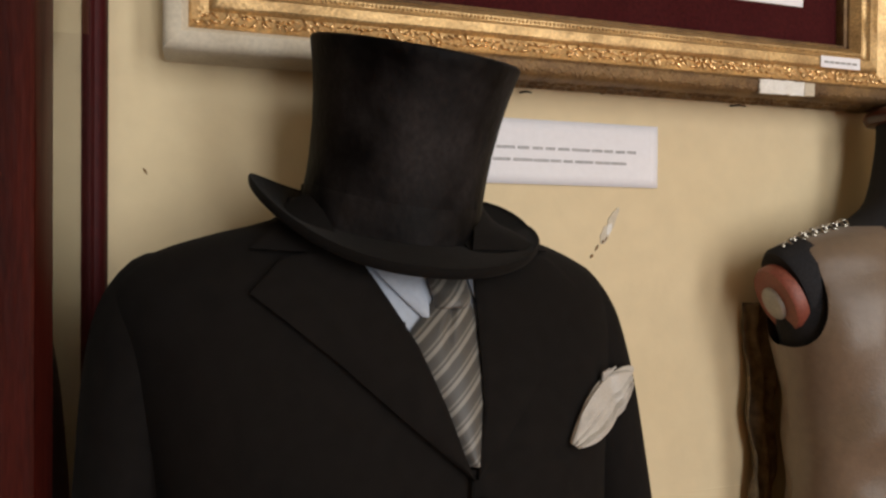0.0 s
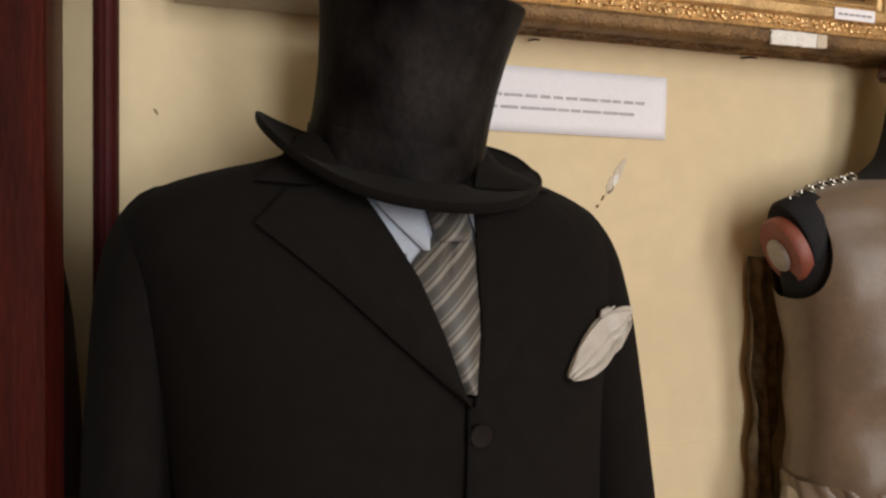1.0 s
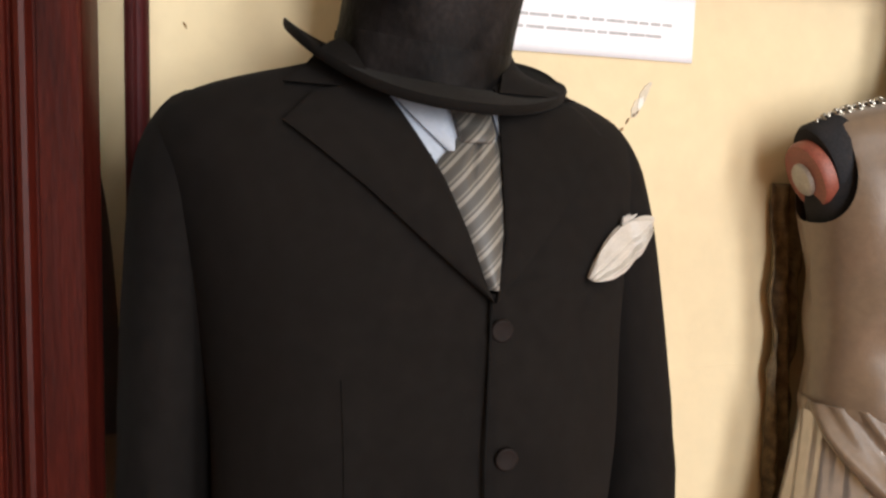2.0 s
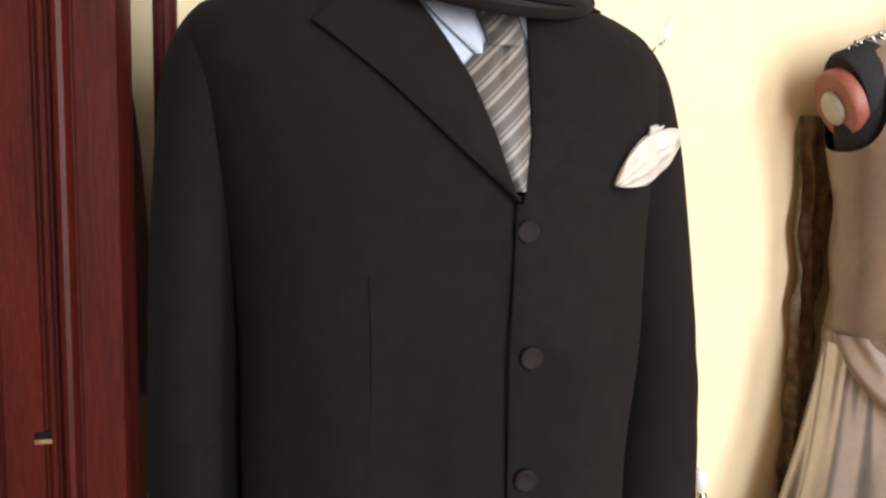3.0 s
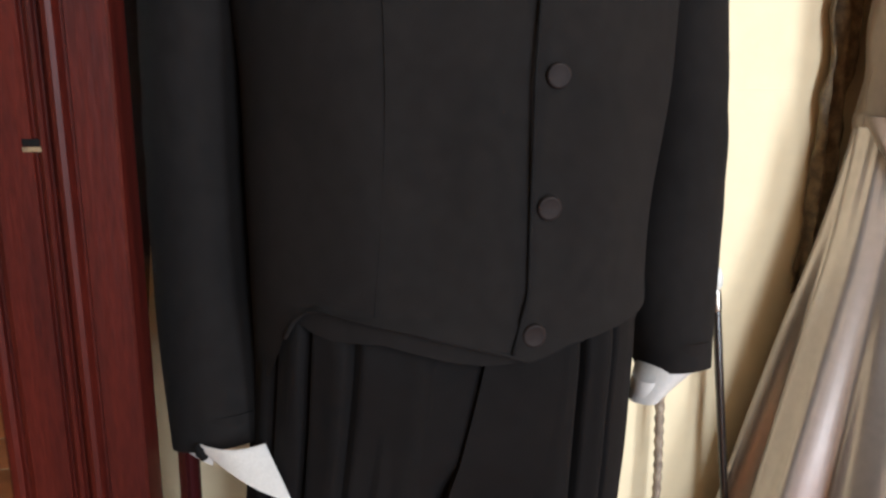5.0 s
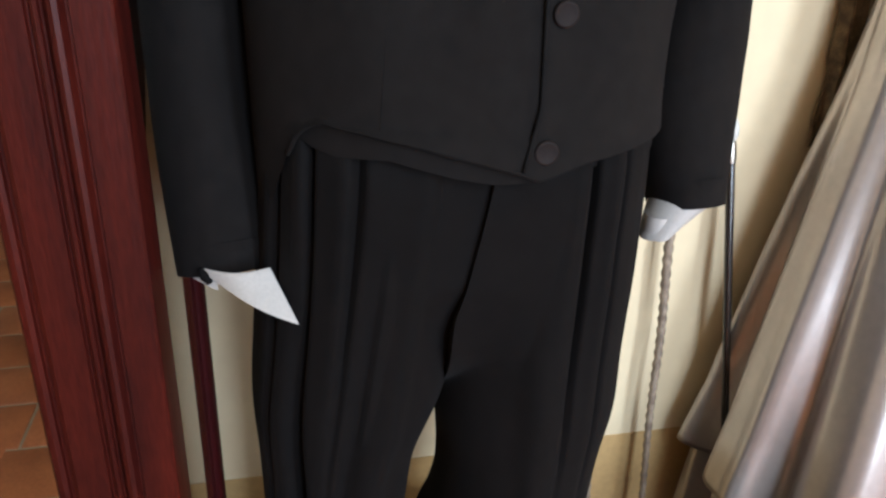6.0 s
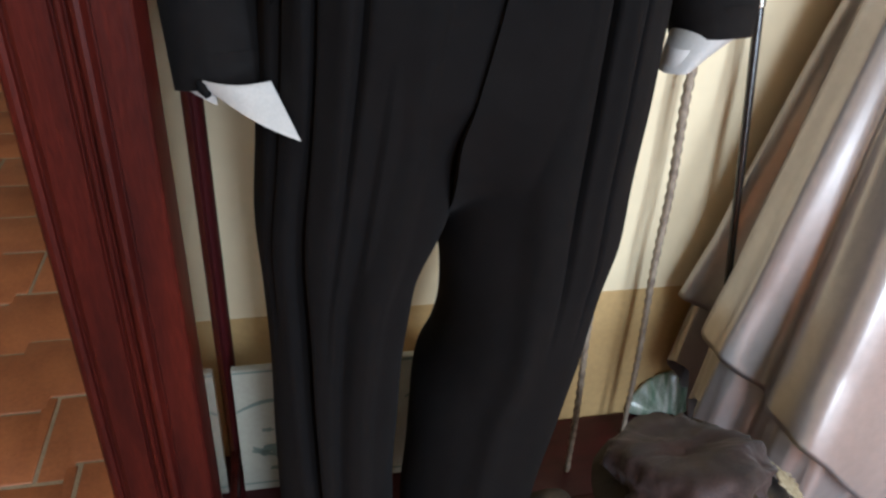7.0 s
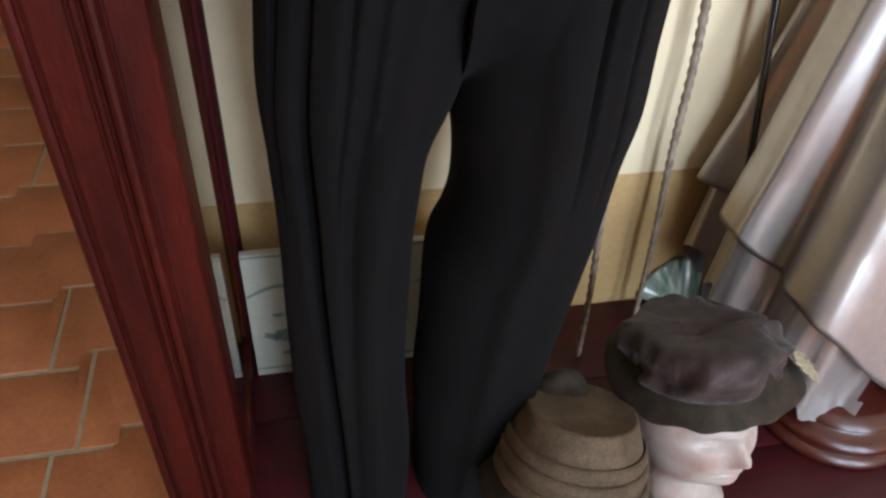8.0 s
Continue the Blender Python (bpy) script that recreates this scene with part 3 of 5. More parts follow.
def shirt_and_tie():
    s = thing("dress_shirt", "pale blue dress shirt under the coat with white cuffs", "shirt", (0.19, 0.6, 1.3))
    bm = bmesh.new()
    def f(u, v):
        z = 1.285 + (1.452 - 1.285) * v
        xl = np.interp(z, [1.255, 1.372, 1.485], [.205, .150, .100])
        x = xl + (.262 - xl) * u
        return (x, front(x, z, -0.009) + fold(x, 0, z, 0.5), z)
    sheet(bm, f, 24, 40, 0.002, (0, 1, 0))
    part("shirt_front", bm, M_SHIRT, s, sharp=0)
    for rows_, sgn in (([(0, .196, 1.392, .190, 1.388), (.5, .190, 1.425, .160, 1.420), (1, .186, 1.440, .146, 1.438)], -1),
                       ([(0, .240, 1.392, .246, 1.388), (.5, .236, 1.425, .252, 1.420), (1, .236, 1.438, .254, 1.436)], 1)):
        bm = bmesh.new()
        def f(u, v):
            xi, zi, xo, zo = curve(rows_, v)
            x, z = xi + (xo - xi) * u, zi + (zo - zi) * u
            return (x, front(x, z, -0.003 + 0.003 * sin(pi * u)), z)
        sheet(bm, f, 8, 16, 0.002, (0, 1, 0))
        part("collar_leaf", bm, M_SHIRT, s, sharp=40)
    # left cuff: a pressed band unbuttoned at the side, its front corner hanging down to a point
    bm = bmesh.new()
    def flap(u, v):
        top = Vector((-.064, .554, .799)).lerp(Vector((-.005, .534, .805)), u) + Vector((0, -.011 * sin(pi * u), 0))
        low = Vector((-.060, .550, .795)).lerp(Vector((.0165, .499, .7665)), u) + Vector((0, -.010 * sin(pi * u), -.001 * sin(pi * u)))
        return top.lerp(low, v)
    sheet(bm, flap, 40, 16, .0018, (0, .8, .3))
    cf = part("cuff", bm, M_CUFF, s, "white cotton cuff hanging open to a point", sharp=50)
    bm = bmesh.new()
    def inner(u, v):
        t = radians(185 + 75 * u)
        top = Vector((-.044 + .038 * cos(t), .598 + .044 * sin(t), .801))
        return top + Vector((-.001, -.002, -.024 + .007 * sin(pi * u)) ) * v
    sheet(bm, inner, 30, 8, .0018, (0, .8, .3))
    part("cuff_lap", bm, M_CUFF, cf, "inner lap of the cuff", sharp=50)
    # solid black plug in place of an opening, coloured like the slit's shaded inside
    bm = bmesh.new()
    tube(bm, [(-.0645, .5555, .797), (-.0610, .5505, .793), (-.0575, .5465, .788)], [.0040, .0052, .0030], 14)
    part("cuff_hole", bm, M_SHADOWCLOTH, cf, "cufflink slit with its dark inside given by colour")
    # right cuff, narrowing to the wrist
    bm = bmesh.new()
    rings = []
    for k in range(9):
        v = k / 8
        rings.append([(.420 - .032 * v ** .8 + .033 * cos(2*pi*i/36) * (1 - .50 * v), .588 - .010 * v + .034 * (1 - .45 * v) * sin(2*pi*i/36) * (1 + .12 * sin(6 * pi * i / 36) * v), .836 - .038 * v - .004 * v * cos(2*pi*i/36 + pi)) for i in range(36)])
    for k in range(3):
        v = 1 - k / 8
        rings.append([(.388 + .0145 * cos(2*pi*i/36), .578 + .016 * sin(2*pi*i/36), .800 + .010 * k) for i in range(36)])
    loft(bm, rings, True, False)
    part("cuff", bm, M_CUFF, s, "white cotton cuff narrowing to the wrist", sharp=60)

    t = thing("necktie", "grey and silver diagonally striped silk necktie knotted at the collar", "necktie", (0.2, 0.56, 1.29))
    bm = bmesh.new()
    KN = [(1.398, .2135, .0150), (1.406, .2165, .0172), (1.418, .2155, .0180), (1.43, .2145, .0185), (1.438, .2140, .0185)]
    rings = []
    for k in range(15):
        z = 1.398 + (1.437 - 1.398) * k / 14
        cx, a = curve(KN, z)
        rings.append([(cx + a * cos(2*pi*i/28), front(cx, z, -0.002) - (.0100 + .003 * sin(k * .5)) * sin(2*pi*i/28), z) for i in range(28)])
    loft(bm, rings)
    part("knot", bm, M_TIE, t, sharp=0)
    bm = bmesh.new()
    BL = [(1.262, .2235, .004), (1.274, .2225, .0085), (1.292, .2190, .0165), (1.331, .212, .0255), (1.365, .2055, .0310), (1.378, .2060, .0305), (1.392, .2120, .0240), (1.405, .2165, .0165)]
    def g(u, v):
        z = 1.272 + .133 * v
        cx, a = curve(BL, z)
        x = cx + (2 * u - 1) * a
        dim = .005 * math.exp(-((u - .50) / .07) ** 2) * max(0, (v - .55) / .45)
        return (x, front(x, z, -0.0035) - .009 * (1 - (2 * u - 1) ** 2) + dim, z)
    sheet(bm, g, 30, 34, 0.003, (0, 1, 0))
    part("blade", bm, M_TIE, t, sharp=0)

shirt_and_tie()

def pocket_square():
    p = thing("pocket_square", "crumpled ivory silk handkerchief tucked in the breast pocket", "handkerchief", (0.36, 0.57, 1.28))
    # puffed leaves laid along one slanting axis: from v0 to v1 across, standing off the coat
    A, B = Vector((.318, 1.278)), Vector((.416, 1.331))
    across = Vector((-(B - A).y, (B - A).x)).normalized()
    for k, (v0, v1, o, bow) in enumerate(((0, 1, .004, .008), (.30, 1.0, .007, .007), (0, .62, .010, .009), (.10, .40, .015, .006))):
        bm = bmesh.new()
        def f(u, v):
            w = v0 + (v1 - v0) * v
            c2 = A.lerp(B, u * (1 - .05 * k)) + across * (.0205 * max(0, sin(pi * min(1, u * .97 + .012))) ** (.85 if u < .5 else .7) * (2 * w - 1))
            c2 += across * (.0012 * noise.noise((u * 7, v * 3, k * 2.7)))
            puff = bow * sin(pi * v) ** .8 * (.35 + .65 * sin(pi * u)) + .0013 * sin(v * 10 + k * 2 + u * 3) * sin(pi * u)
            c2.y = max(c2.y, 1.2775)
            return (c2.x, front(min(c2.x, .376), min(1.34, c2.y), o) - puff + .6 * max(0, c2.x - .385), c2.y)
        sheet(bm, f, 40, 22, .0010, (0, 1, 0))
        part("leaf", bm, M_HANKY, p, sharp=60)
    bm = bmesh.new()
    for q in range(6):
        x = .366 + .0035 * q
        tube(bm, [(x, front(x, 1.33, .006), 1.326), (x + .001, front(x, 1.33, .006), 1.333), (x + .002 * (q % 3), front(x, 1.33, .008), 1.3345 + .0015 * (q % 2))], [.0022, .0018, .0008], 8)
    part("folded_tuft", bm, M_HANKY, p, sharp=0)

pocket_square()

# ---------------------------------------------------------------- top hat
def top_hat():
    h = thing("top_hat", "worn black silk top hat resting on the coat collar", "hat", (0.203, 0.70, 1.455))
    T = pose(0.1885, 0.692, 1.470, 12, 6.0, 0)
    def ring(r, z, dx=1.0, dy=1.12, n=72):
        return [T @ Vector((r * cos(2*pi*i/n) * dx, r * sin(2*pi*i/n) * dy, z)) for i in range(n)]
    bm = bmesh.new()
    prof = [(.0905, .0), (.0895, .030), (.0890, .060), (.0900, .090), (.0930, .120), (.0968, .145), (.1008, .163), (.1026, .1715), (.1020, .1738), (.1000, .1750), (.0900, .1755), (.0500, .1750), (.0020, .1750)]
    loft(bm, [ring(r, z) for r, z in prof])
    part("crown", bm, M_SILK, h, "worn silk plush crown", sharp=50)
    bm = bmesh.new()
    loft(bm, [ring(r, z) for r, z in ((.0908, .004), (.0906, .010), (.0900, .036), (.0888, .0385))], True, False)
    part("band", bm, M_SILK, h, "dull ribbed hat band", sharp=50)
    bm = bmesh.new()
    rings = []
    n = 96
    def brim(s, lift=0.0):
        out = []
        for i in range(n):
            t = 2 * pi * i / n
            c, si = cos(t), sin(t)
            r0x, r0y = .088, .098
            w = .052 + .009 * max(0, c)
            x, y = (r0x + w * s) * c, (r0y + w * s) * si
            # sides curl up, front and back dip
            z = (.026 if c < 0 else .013) * abs(c) ** 2.6 * s ** 2.0 - (.010 if si < 0 else .004) * (abs(si) ** 1.6) * s + .034 * s * max(0, si) * max(0, c) + .002
            out.append(T @ Vector((x, y, z + lift)))
        return out
    for s in (0, .2, .4, .6, .75, .88, .96, 1.0):
        rings.append(brim(s, .0022))
    for s, l in ((1.035, .004), (1.06, .0015), (1.06, -.003), (1.03, -.0055), (.98, -.005)):
        rings.append(brim(s, l))
    for s in (.9, .7, .4, .1, 0):
        rings.append(brim(s, -.0022))
    loft(bm, rings, True, False)
    part("brim", bm, M_FELT, h, "curled felt brim with a bound edge", sharp=70)

top_hat()

# ---------------------------------------------------------------- trousers
def trousers():
    t = thing("trousers", "black pleated worsted trousers hanging to the plinth below the tailcoat", "trousers", (0.16, 0.58, 0))
    legs = (
        # z, cx, cy, half width, half depth
        [(.0, .047, .548, .070, .085), (.12, .047, .556, .071, .088), (.30, .046, .572, .071, .090), (.45, .048, .582, .073, .094), (.52, .052, .586, .077, .097), (.58, .056, .590, .082, .100), (.64, .066, .593, .096, .105), (.70, .074, .596, .100, .110), (.82, .088, .602, .104, .118), (.905, .095, .606, .104, .119), (.95, .095, .606, .096, .096)],
        [(.0, .193, .556, .060, .080), (.06, .201, .558, .068, .085), (.20, .214, .568, .083, .090), (.30, .225, .576, .088, .094), (.36, .232, .580, .092, .096), (.42, .240, .586, .095, .099), (.455, .250, .588, .089, .100), (.50, .2565, .590, .0855, .101), (.56, .2600, .595, .0885, .104), (.62, .260, .597, .0965, .107), (.70, .260, .600, .094, .112), (.82, .2605, .604, .0925, .118), (.905, .2605, .606, .0925, .119), (.95, .263, .606, .090, .096)],
    )
    def fly_x(z):
        return .135 + .186 * (z - .68)
    def bridge(x, z, deep=1.0):
        """Cloth stretched between the crests of the two legs."""
        (xl, yl, _, bl), (xr, yr, _, br) = curve(legs[0], z), curve(legs[1], z)
        if not xl < x < xr:
            return None
        u = (x - xl) / (xr - xl)
        k = min(1, max(0, (z - .635) / .16)) ** 0.8
        return (yl - bl) + ((yr - br) - (yl - bl)) * u + .016 * sin(pi * u) ** 2 * (1.2 - k) + deep * (1 - k) * .085 * sin(pi * u) ** 3, k
    for k, rows_ in enumerate(legs):
        bm = bmesh.new()
        rings = []
        N = 300
        for j in range(111):
            z = .002 + .948 * j / 110
            cx, cy, a, b = curve(rows_, z)
            ring = []
            for i in range(N):
                th = 2 * pi * i / N
                co, si = cos(th), sin(th)
                x = a * math.copysign(abs(co) ** (2 / 2.2), co)
                y = b * math.copysign(abs(si) ** (2 / 2.2), si)
                d = math.degrees(th - 1.5 * pi)
                w = .008 * math.exp(-((d - (15 if k == 0 else -9)) / 9) ** 2)
                pl = min(1, max(0, (z - .50) / .35))
                for at, amp, wd in (((-36, 1.1, 1.9), (-13, .8, 2.2), (-58, 1.0, 2.2)) if k == 0 else ((5, 1.7, 1.7), (25, 1.6, 1.7), (62, .9, 2.4))):
                    w -= .0120 * pl * amp * math.exp(-((d - at) / wd) ** 2)
                    w += .0030 * pl * amp * math.exp(-((d - at + 7) / 5) ** 2)
                if k == 0:
                    # a long hollow beside the crease of the left leg
                    w -= .026 * min(1, max(0, (.86 - z) / .35)) * math.exp(-((d + 18 + 22 * min(1, max(0, (z - .1) / .6))) / 6) ** 2)
                    w -= .011 * min(1, max(0, (.84 - z) / .30)) * math.exp(-((d + 2) / 4.5) ** 2)
                w += fold(cx + x, cy + y, z, 1.3, 3.0 * k) + .0016 * sin(z * 19 + 3 * th + k) * math.exp(-((z - .2) / .22) ** 2)
                px, py = cx + x + co * w, cy + y + si * w
                if k and si < .2 and px < cx and z > .635:
                    lap = min(1, (z - .635) / .13) ** 1.3
                    px = cx + (px - cx) * (1 + lap * ((cx - fly_x(z)) / a - 1))
                if si < .2 and z > .635:
                    br_ = bridge(px, z, 1 - .7 * min(1, (z - .635) / .09) if k else 1.0)
                    if br_:
                        py = min(py, br_[0] - (.0062 if k else 0))
                ring.append((px, py, z))
            rings.append(ring)
        r0 = rings[0]
        cen = Vector((sum(p[0] for p in r0) / N, sum(p[1] for p in r0) / N, 0))
        rings.insert(0, [(p[0] + (cen.x - p[0]) * .05, p[1] + (cen.y - p[1]) * .05, .001) for p in r0])
        rings.insert(0, [(p[0] + (cen.x - p[0]) * .08, p[1] + (cen.y - p[1]) * .08, .03) for p in r0])
        loft(bm, rings)
        part("leg", bm, M_TROUSER, t, sharp=70)
    bm = bmesh.new()
    rings = []
    for z, g in ((.900, .000), (.902, .003), (.935, .003), (.937, .0)):
        rings.append(oval(.181, .607, z, .182 + g, .119 + g, 72, 2.3))
    loft(bm, rings, True, False)
    part("waistband", bm, M_TROUSER, t, sharp=40)

trousers()

# ---------------------------------------------------------------- picture frame
def picture_frame():
    p = thing("picture_frame", "large worn gilt picture frame with a maroon mount on the wall", "picture frame", (0.47, 0.82, 1.66))
    x0, x1, z0, z1 = -0.034, 0.992, 1.658, 2.30
    back = WALL - 0.004
    # (in from the edge, out from the wall)
    prof = [(0, 0), (0, .058), (.003, .064), (.0085, .067), (.019, .068), (.0235, .064), (.026, .057), (.029, .0545), (.047, .0505), (.0485, .054), (.052, .0565), (.063, .0555),
            (.0655, .052), (.068, .050), (.074, .050), (.0765, .046), (.083, .0375), (.0845, .034), (.0885, .033), (.090, .026), (.090, .0)]
    def corner(k, u, h):
        xs, zs = ((x0 + u, z0 + u), (x1 - u, z0 + u), (x1 - u, z1 - u), (x0 + u, z1 - u))[k]
        return (xs, back - h, zs)
    def mix3(a, b, t):
        return tuple(p_ + (q_ - p_) * t for p_, q_ in zip(a, b))
    for k, nm in enumerate(("bottom_rail", "side_rail", "top_rail", "side_rail")):
        bm = bmesh.new()
        rings = []
        for i in range(41):
            ring = []
            for u, h in prof:
                q = mix3(corner(k, u, h), corner((k + 1) % 4, u, h), i / 40)
                w = noise.noise((q[0] * 30, q[2] * 30, u * 200)) * .0007
                ring.append((q[0], q[1] + w, q[2]))
            rings.append(ring)
        loft(bm, rings)
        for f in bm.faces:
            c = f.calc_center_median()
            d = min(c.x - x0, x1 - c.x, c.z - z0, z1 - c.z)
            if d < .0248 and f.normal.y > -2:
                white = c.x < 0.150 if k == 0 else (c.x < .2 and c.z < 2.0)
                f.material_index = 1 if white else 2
            # inner lip takes the same darker gilding
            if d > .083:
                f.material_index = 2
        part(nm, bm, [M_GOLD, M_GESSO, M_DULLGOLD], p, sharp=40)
    # raised foliage: curled leaves along the two ornamented bands
    rnd = random.Random(3)
    def leaf(bm, c, ang, ln, wd, ht):
        ax, az = Vector((cos(ang), 0, sin(ang))), Vector((-sin(ang), 0, cos(ang)))
        rows_ = []
        for s, w in ((-1, .1), (-.5, .8), (0, 1), (.5, .75), (1, .08)):
            o = Vector(c) + ax * (ln * s) + az * (ln * .35 * s * s)
            rows_.append([bm.verts.new(o - az * wd * w), bm.verts.new(o + Vector((0, -ht * (1 - .6 * s * s), 0))), bm.verts.new(o + az * wd * w)])
        for a, b in zip(rows_, rows_[1:]):
            for i in (0, 1):
                quad(bm, a[i], a[i + 1], b[i + 1], b[i])
    def band(u0, u1, h0, h1, step, ln, wd, ht, xa, xb):
        bm = bmesh.new()
        x = xa
        while x < xb:
            for r in range(2):
                u = u0 + (u1 - u0) * (.28 + .44 * r + rnd.uniform(-.08, .08))
                h = h0 + (h1 - h0) * (u - u0) / (u1 - u0)
                leaf(bm, (x + rnd.uniform(-.3, .3) * step + r * step * .5, back - h + .0003, z0 + u), rnd.choice((.6, 2.4, -.5, .1)) + rnd.uniform(-.5, .5), ln * rnd.uniform(.7, 1.2), wd * rnd.uniform(.7, 1.2), ht * rnd.uniform(.6, 1.2))
            x += step
        return bm
    tagged(part("foliage_relief", band(.029, .047, .0545, .0505, .0085, .0062, .0024, .0052, x0 + .035, x1 - .035), M_GILT, p, "raised gilt foliage", sharp=0), kind="stuff")
    tagged(part("edge_relief", band(.003, .0235, .0665, .0672, .0070, .0058, .0024, .0028, .155, x1 - .02), M_DULLGOLD, p, "tarnished foliage edge", sharp=0), kind="stuff")
    # under-edge foliage: the dark gilding carries its shade as well as tarnish
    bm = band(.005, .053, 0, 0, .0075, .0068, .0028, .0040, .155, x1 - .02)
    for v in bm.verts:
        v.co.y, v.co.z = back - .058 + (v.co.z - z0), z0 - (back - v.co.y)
    tagged(part("under_relief", bm, M_DULLGOLD, p, "tarnished foliage on the under edge, darkened for its shade", sharp=0), kind="stuff")
    bm = bmesh.new()
    x = x0 + .075
    while x < x1 - .075:
        bmesh.ops.create_icosphere(bm, subdivisions=1, radius=.0023, matrix=Matrix.Translation((x, back - .0502, z0 + .0712)))
        x += .0053
    tagged(part("bead_row", bm, M_GOLD, p, "row of small gilt beads", sharp=0), kind="stuff")
    bm = bmesh.new()
    def patch(u, v):
        e = .0035 * noise.noise((u * 9, v * 9, 1.0))
        return (.724 + .074 * u + e, back - .0705 - .0012 * noise.noise((u * 8, v * 5, 3)), z0 + .0015 + .0190 * v + .5 * e)
    sheet(bm, patch, 20, 8, .004, (0, 1, 0))
    part("bare_gesso_patch", bm, M_PLASTERPATCH, p, "chipped white bare gesso", sharp=40)
    bm = bmesh.new()
    box(bm, .798, .815, back - .0715, back - .064, z0 + .002, z0 + .0200, .001)
    part("chipped_edge", bm, M_GESSO, p, sharp=30)
    bm = bmesh.new()
    box(bm, x0 + .088, x1 - .088, back - .020, back - .012, z0 + .088, z1 - .088)
    part("mount", bm, M_MAROON, p, "maroon mount board", sharp=30, smooth=False)
    bm = bmesh.new()
    box(bm, .30, .838, back - .023, back - .0202, 1.800, 2.18)
    part("print", bm, M_PAPER, p, "pale printed sheet", sharp=30, smooth=False)
    bm = bmesh.new()
    box(bm, .70, .775, back - .0236, back - .0231, 1.806, 1.811)
    part("print_line", bm, M_INK, p, smooth=False)
    tag = thing("frame_label", "small white printed label stuck on the gilt frame", "label", (.872, back - .058, z0 + .055))
    bm = bmesh.new()
    box(bm, .838, .908, back - .0580, back - .0568, z0 + .0480, z0 + .0640)
    part("card", bm, M_PAPER, tag, smooth=False)
    rnd2 = random.Random(5)
    bm = bmesh.new()
    x = .844
    while x < .900:
        w = rnd2.uniform(.004, .009)
        box(bm, x, x + w, back - .0584, back - .0580, z0 + .0540, z0 + .0570)
        x += w + .002
    part("print_line", bm, M_INK, tag, smooth=False)

picture_frame()

def caption_paper():
    c = thing("caption_sheet", "white paper caption with two typed lines taped to the wall", "paper", (0.455, WALL, 1.57))
    bm = bmesh.new()
    sheet(bm, lambda u, v: (0.309 + .304 * u, WALL - .0022 - .0014 * sin(pi * u) * (1 - v) - .003 * max(0, u - .86) * (1 - v), 1.532 + .086 * v), 24, 6, .0006, (0, 1, 0))
    part("paper", bm, M_PAPER, c, sharp=0)
    rnd = random.Random(11)
    for z, xb in ((1.5800, .582), (1.5640, .562)):
        bm = bmesh.new()
        x = .325
        while x < xb:
            w = min(rnd.uniform(.010, .026), xb - x + .004)
            # each word is a run of narrow bars
            q = x
            while q < x + w:
                b_ = rnd.uniform(.0011, .0019)
                u = (q - .309) / .297
                y = WALL - .0024 - .0014 * sin(pi * u) * (1 - (z - 1.532) / .084)
                box(bm, q, q + b_, y - .0005, y - .0001, z - .0019, z + .0019)
                q += b_ + .0013
            x += w + .0045
        part("text_line", bm, M_INK, c, "line of small grey print", smooth=False)

caption_paper()

def wall_marks():
    m = thing("wall_scuff", "peeled white scuff with dark specks on the plaster", "stain", (0.53, WALL, 1.46))
    def blob(name, cx, cz, a, b, rot, mat, dy, seed, par):
        bm = bmesh.new()
        ring = []
        for i in range(36):
            t = 2 * pi * i / 36
            k = 1 + .55 * noise.noise((cos(t) * 1.6 + seed, sin(t) * 1.6, seed))
            x, z = a * cos(t) * k, b * sin(t) * k
            ring.append((cx + x * cos(rot) - z * sin(rot), cz + x * sin(rot) + z * cos(rot)))
        loft(bm, [[(x, WALL + .001, z) for x, z in ring], [(x, WALL - dy, z) for x, z in ring]])
        return part(name, bm, mat, par, smooth=False)
    blob("bare_plaster", .544, 1.487, .0055, .015, -.45, M_GESSO, .0012, 1.0, m)
    blob("bare_plaster", .534, 1.468, .0075, .013, -.5, M_GESSO, .0010, 4.0, m)
    blob("bare_plaster", .5385, 1.474, .0040, .008, -.3, M_PLASTERPATCH, .0016, 7.0, m)
    for k, (x, z, a, b) in enumerate(((.520, 1.449, .0014, .0055), (.529, 1.457, .0022, .0030), (.534, 1.461, .0012, .0035), (.512, 1.437, .0022, .0030))):
        blob("dark_speck", x, z, a * .8, b * .8, -.5, M_DULLGOLD, .0020, 2.0 + k, m)
    q = thing("wall_nick", "small brown nick in the plaster", "stain", (-.055, WALL, 1.533))
    blob("nick", -.055, 1.533, .0012, .0045, .5, M_DULLGOLD, .0012, 9.0, q)
    h = thing("frame_nail", "small dark nail below the picture frame", "nail", (.405, WALL, 1.655))
    for x, z in ((.405, 1.649), (.735, 1.6515)):
        bm = bmesh.new()
        tube(bm, [(x, WALL + .004, z + .004), (x, WALL - .020, z + .001), (x + .003, WALL - .030, z - .002)], [.0014, .0014, .0008], 8)
        part("nail", bm, M_DARKMETAL, h)
    s_ = thing("plaster_seam", "faint raised joint line across the plaster", "seam", (0.9, WALL, 1.10))
    bm = bmesh.new()
    sheet(bm, lambda u, v: (-.09 + 2.2 * u, WALL - .0005 + .0010 * abs(2 * v - 1), 1.096 + .004 * noise.noise((u * 9, 0, 0)) + .006 * v), 80, 4, .003, (0, 1, 0))
    part("ridge", bm, M_WALL, s_, sharp=0)

wall_marks()

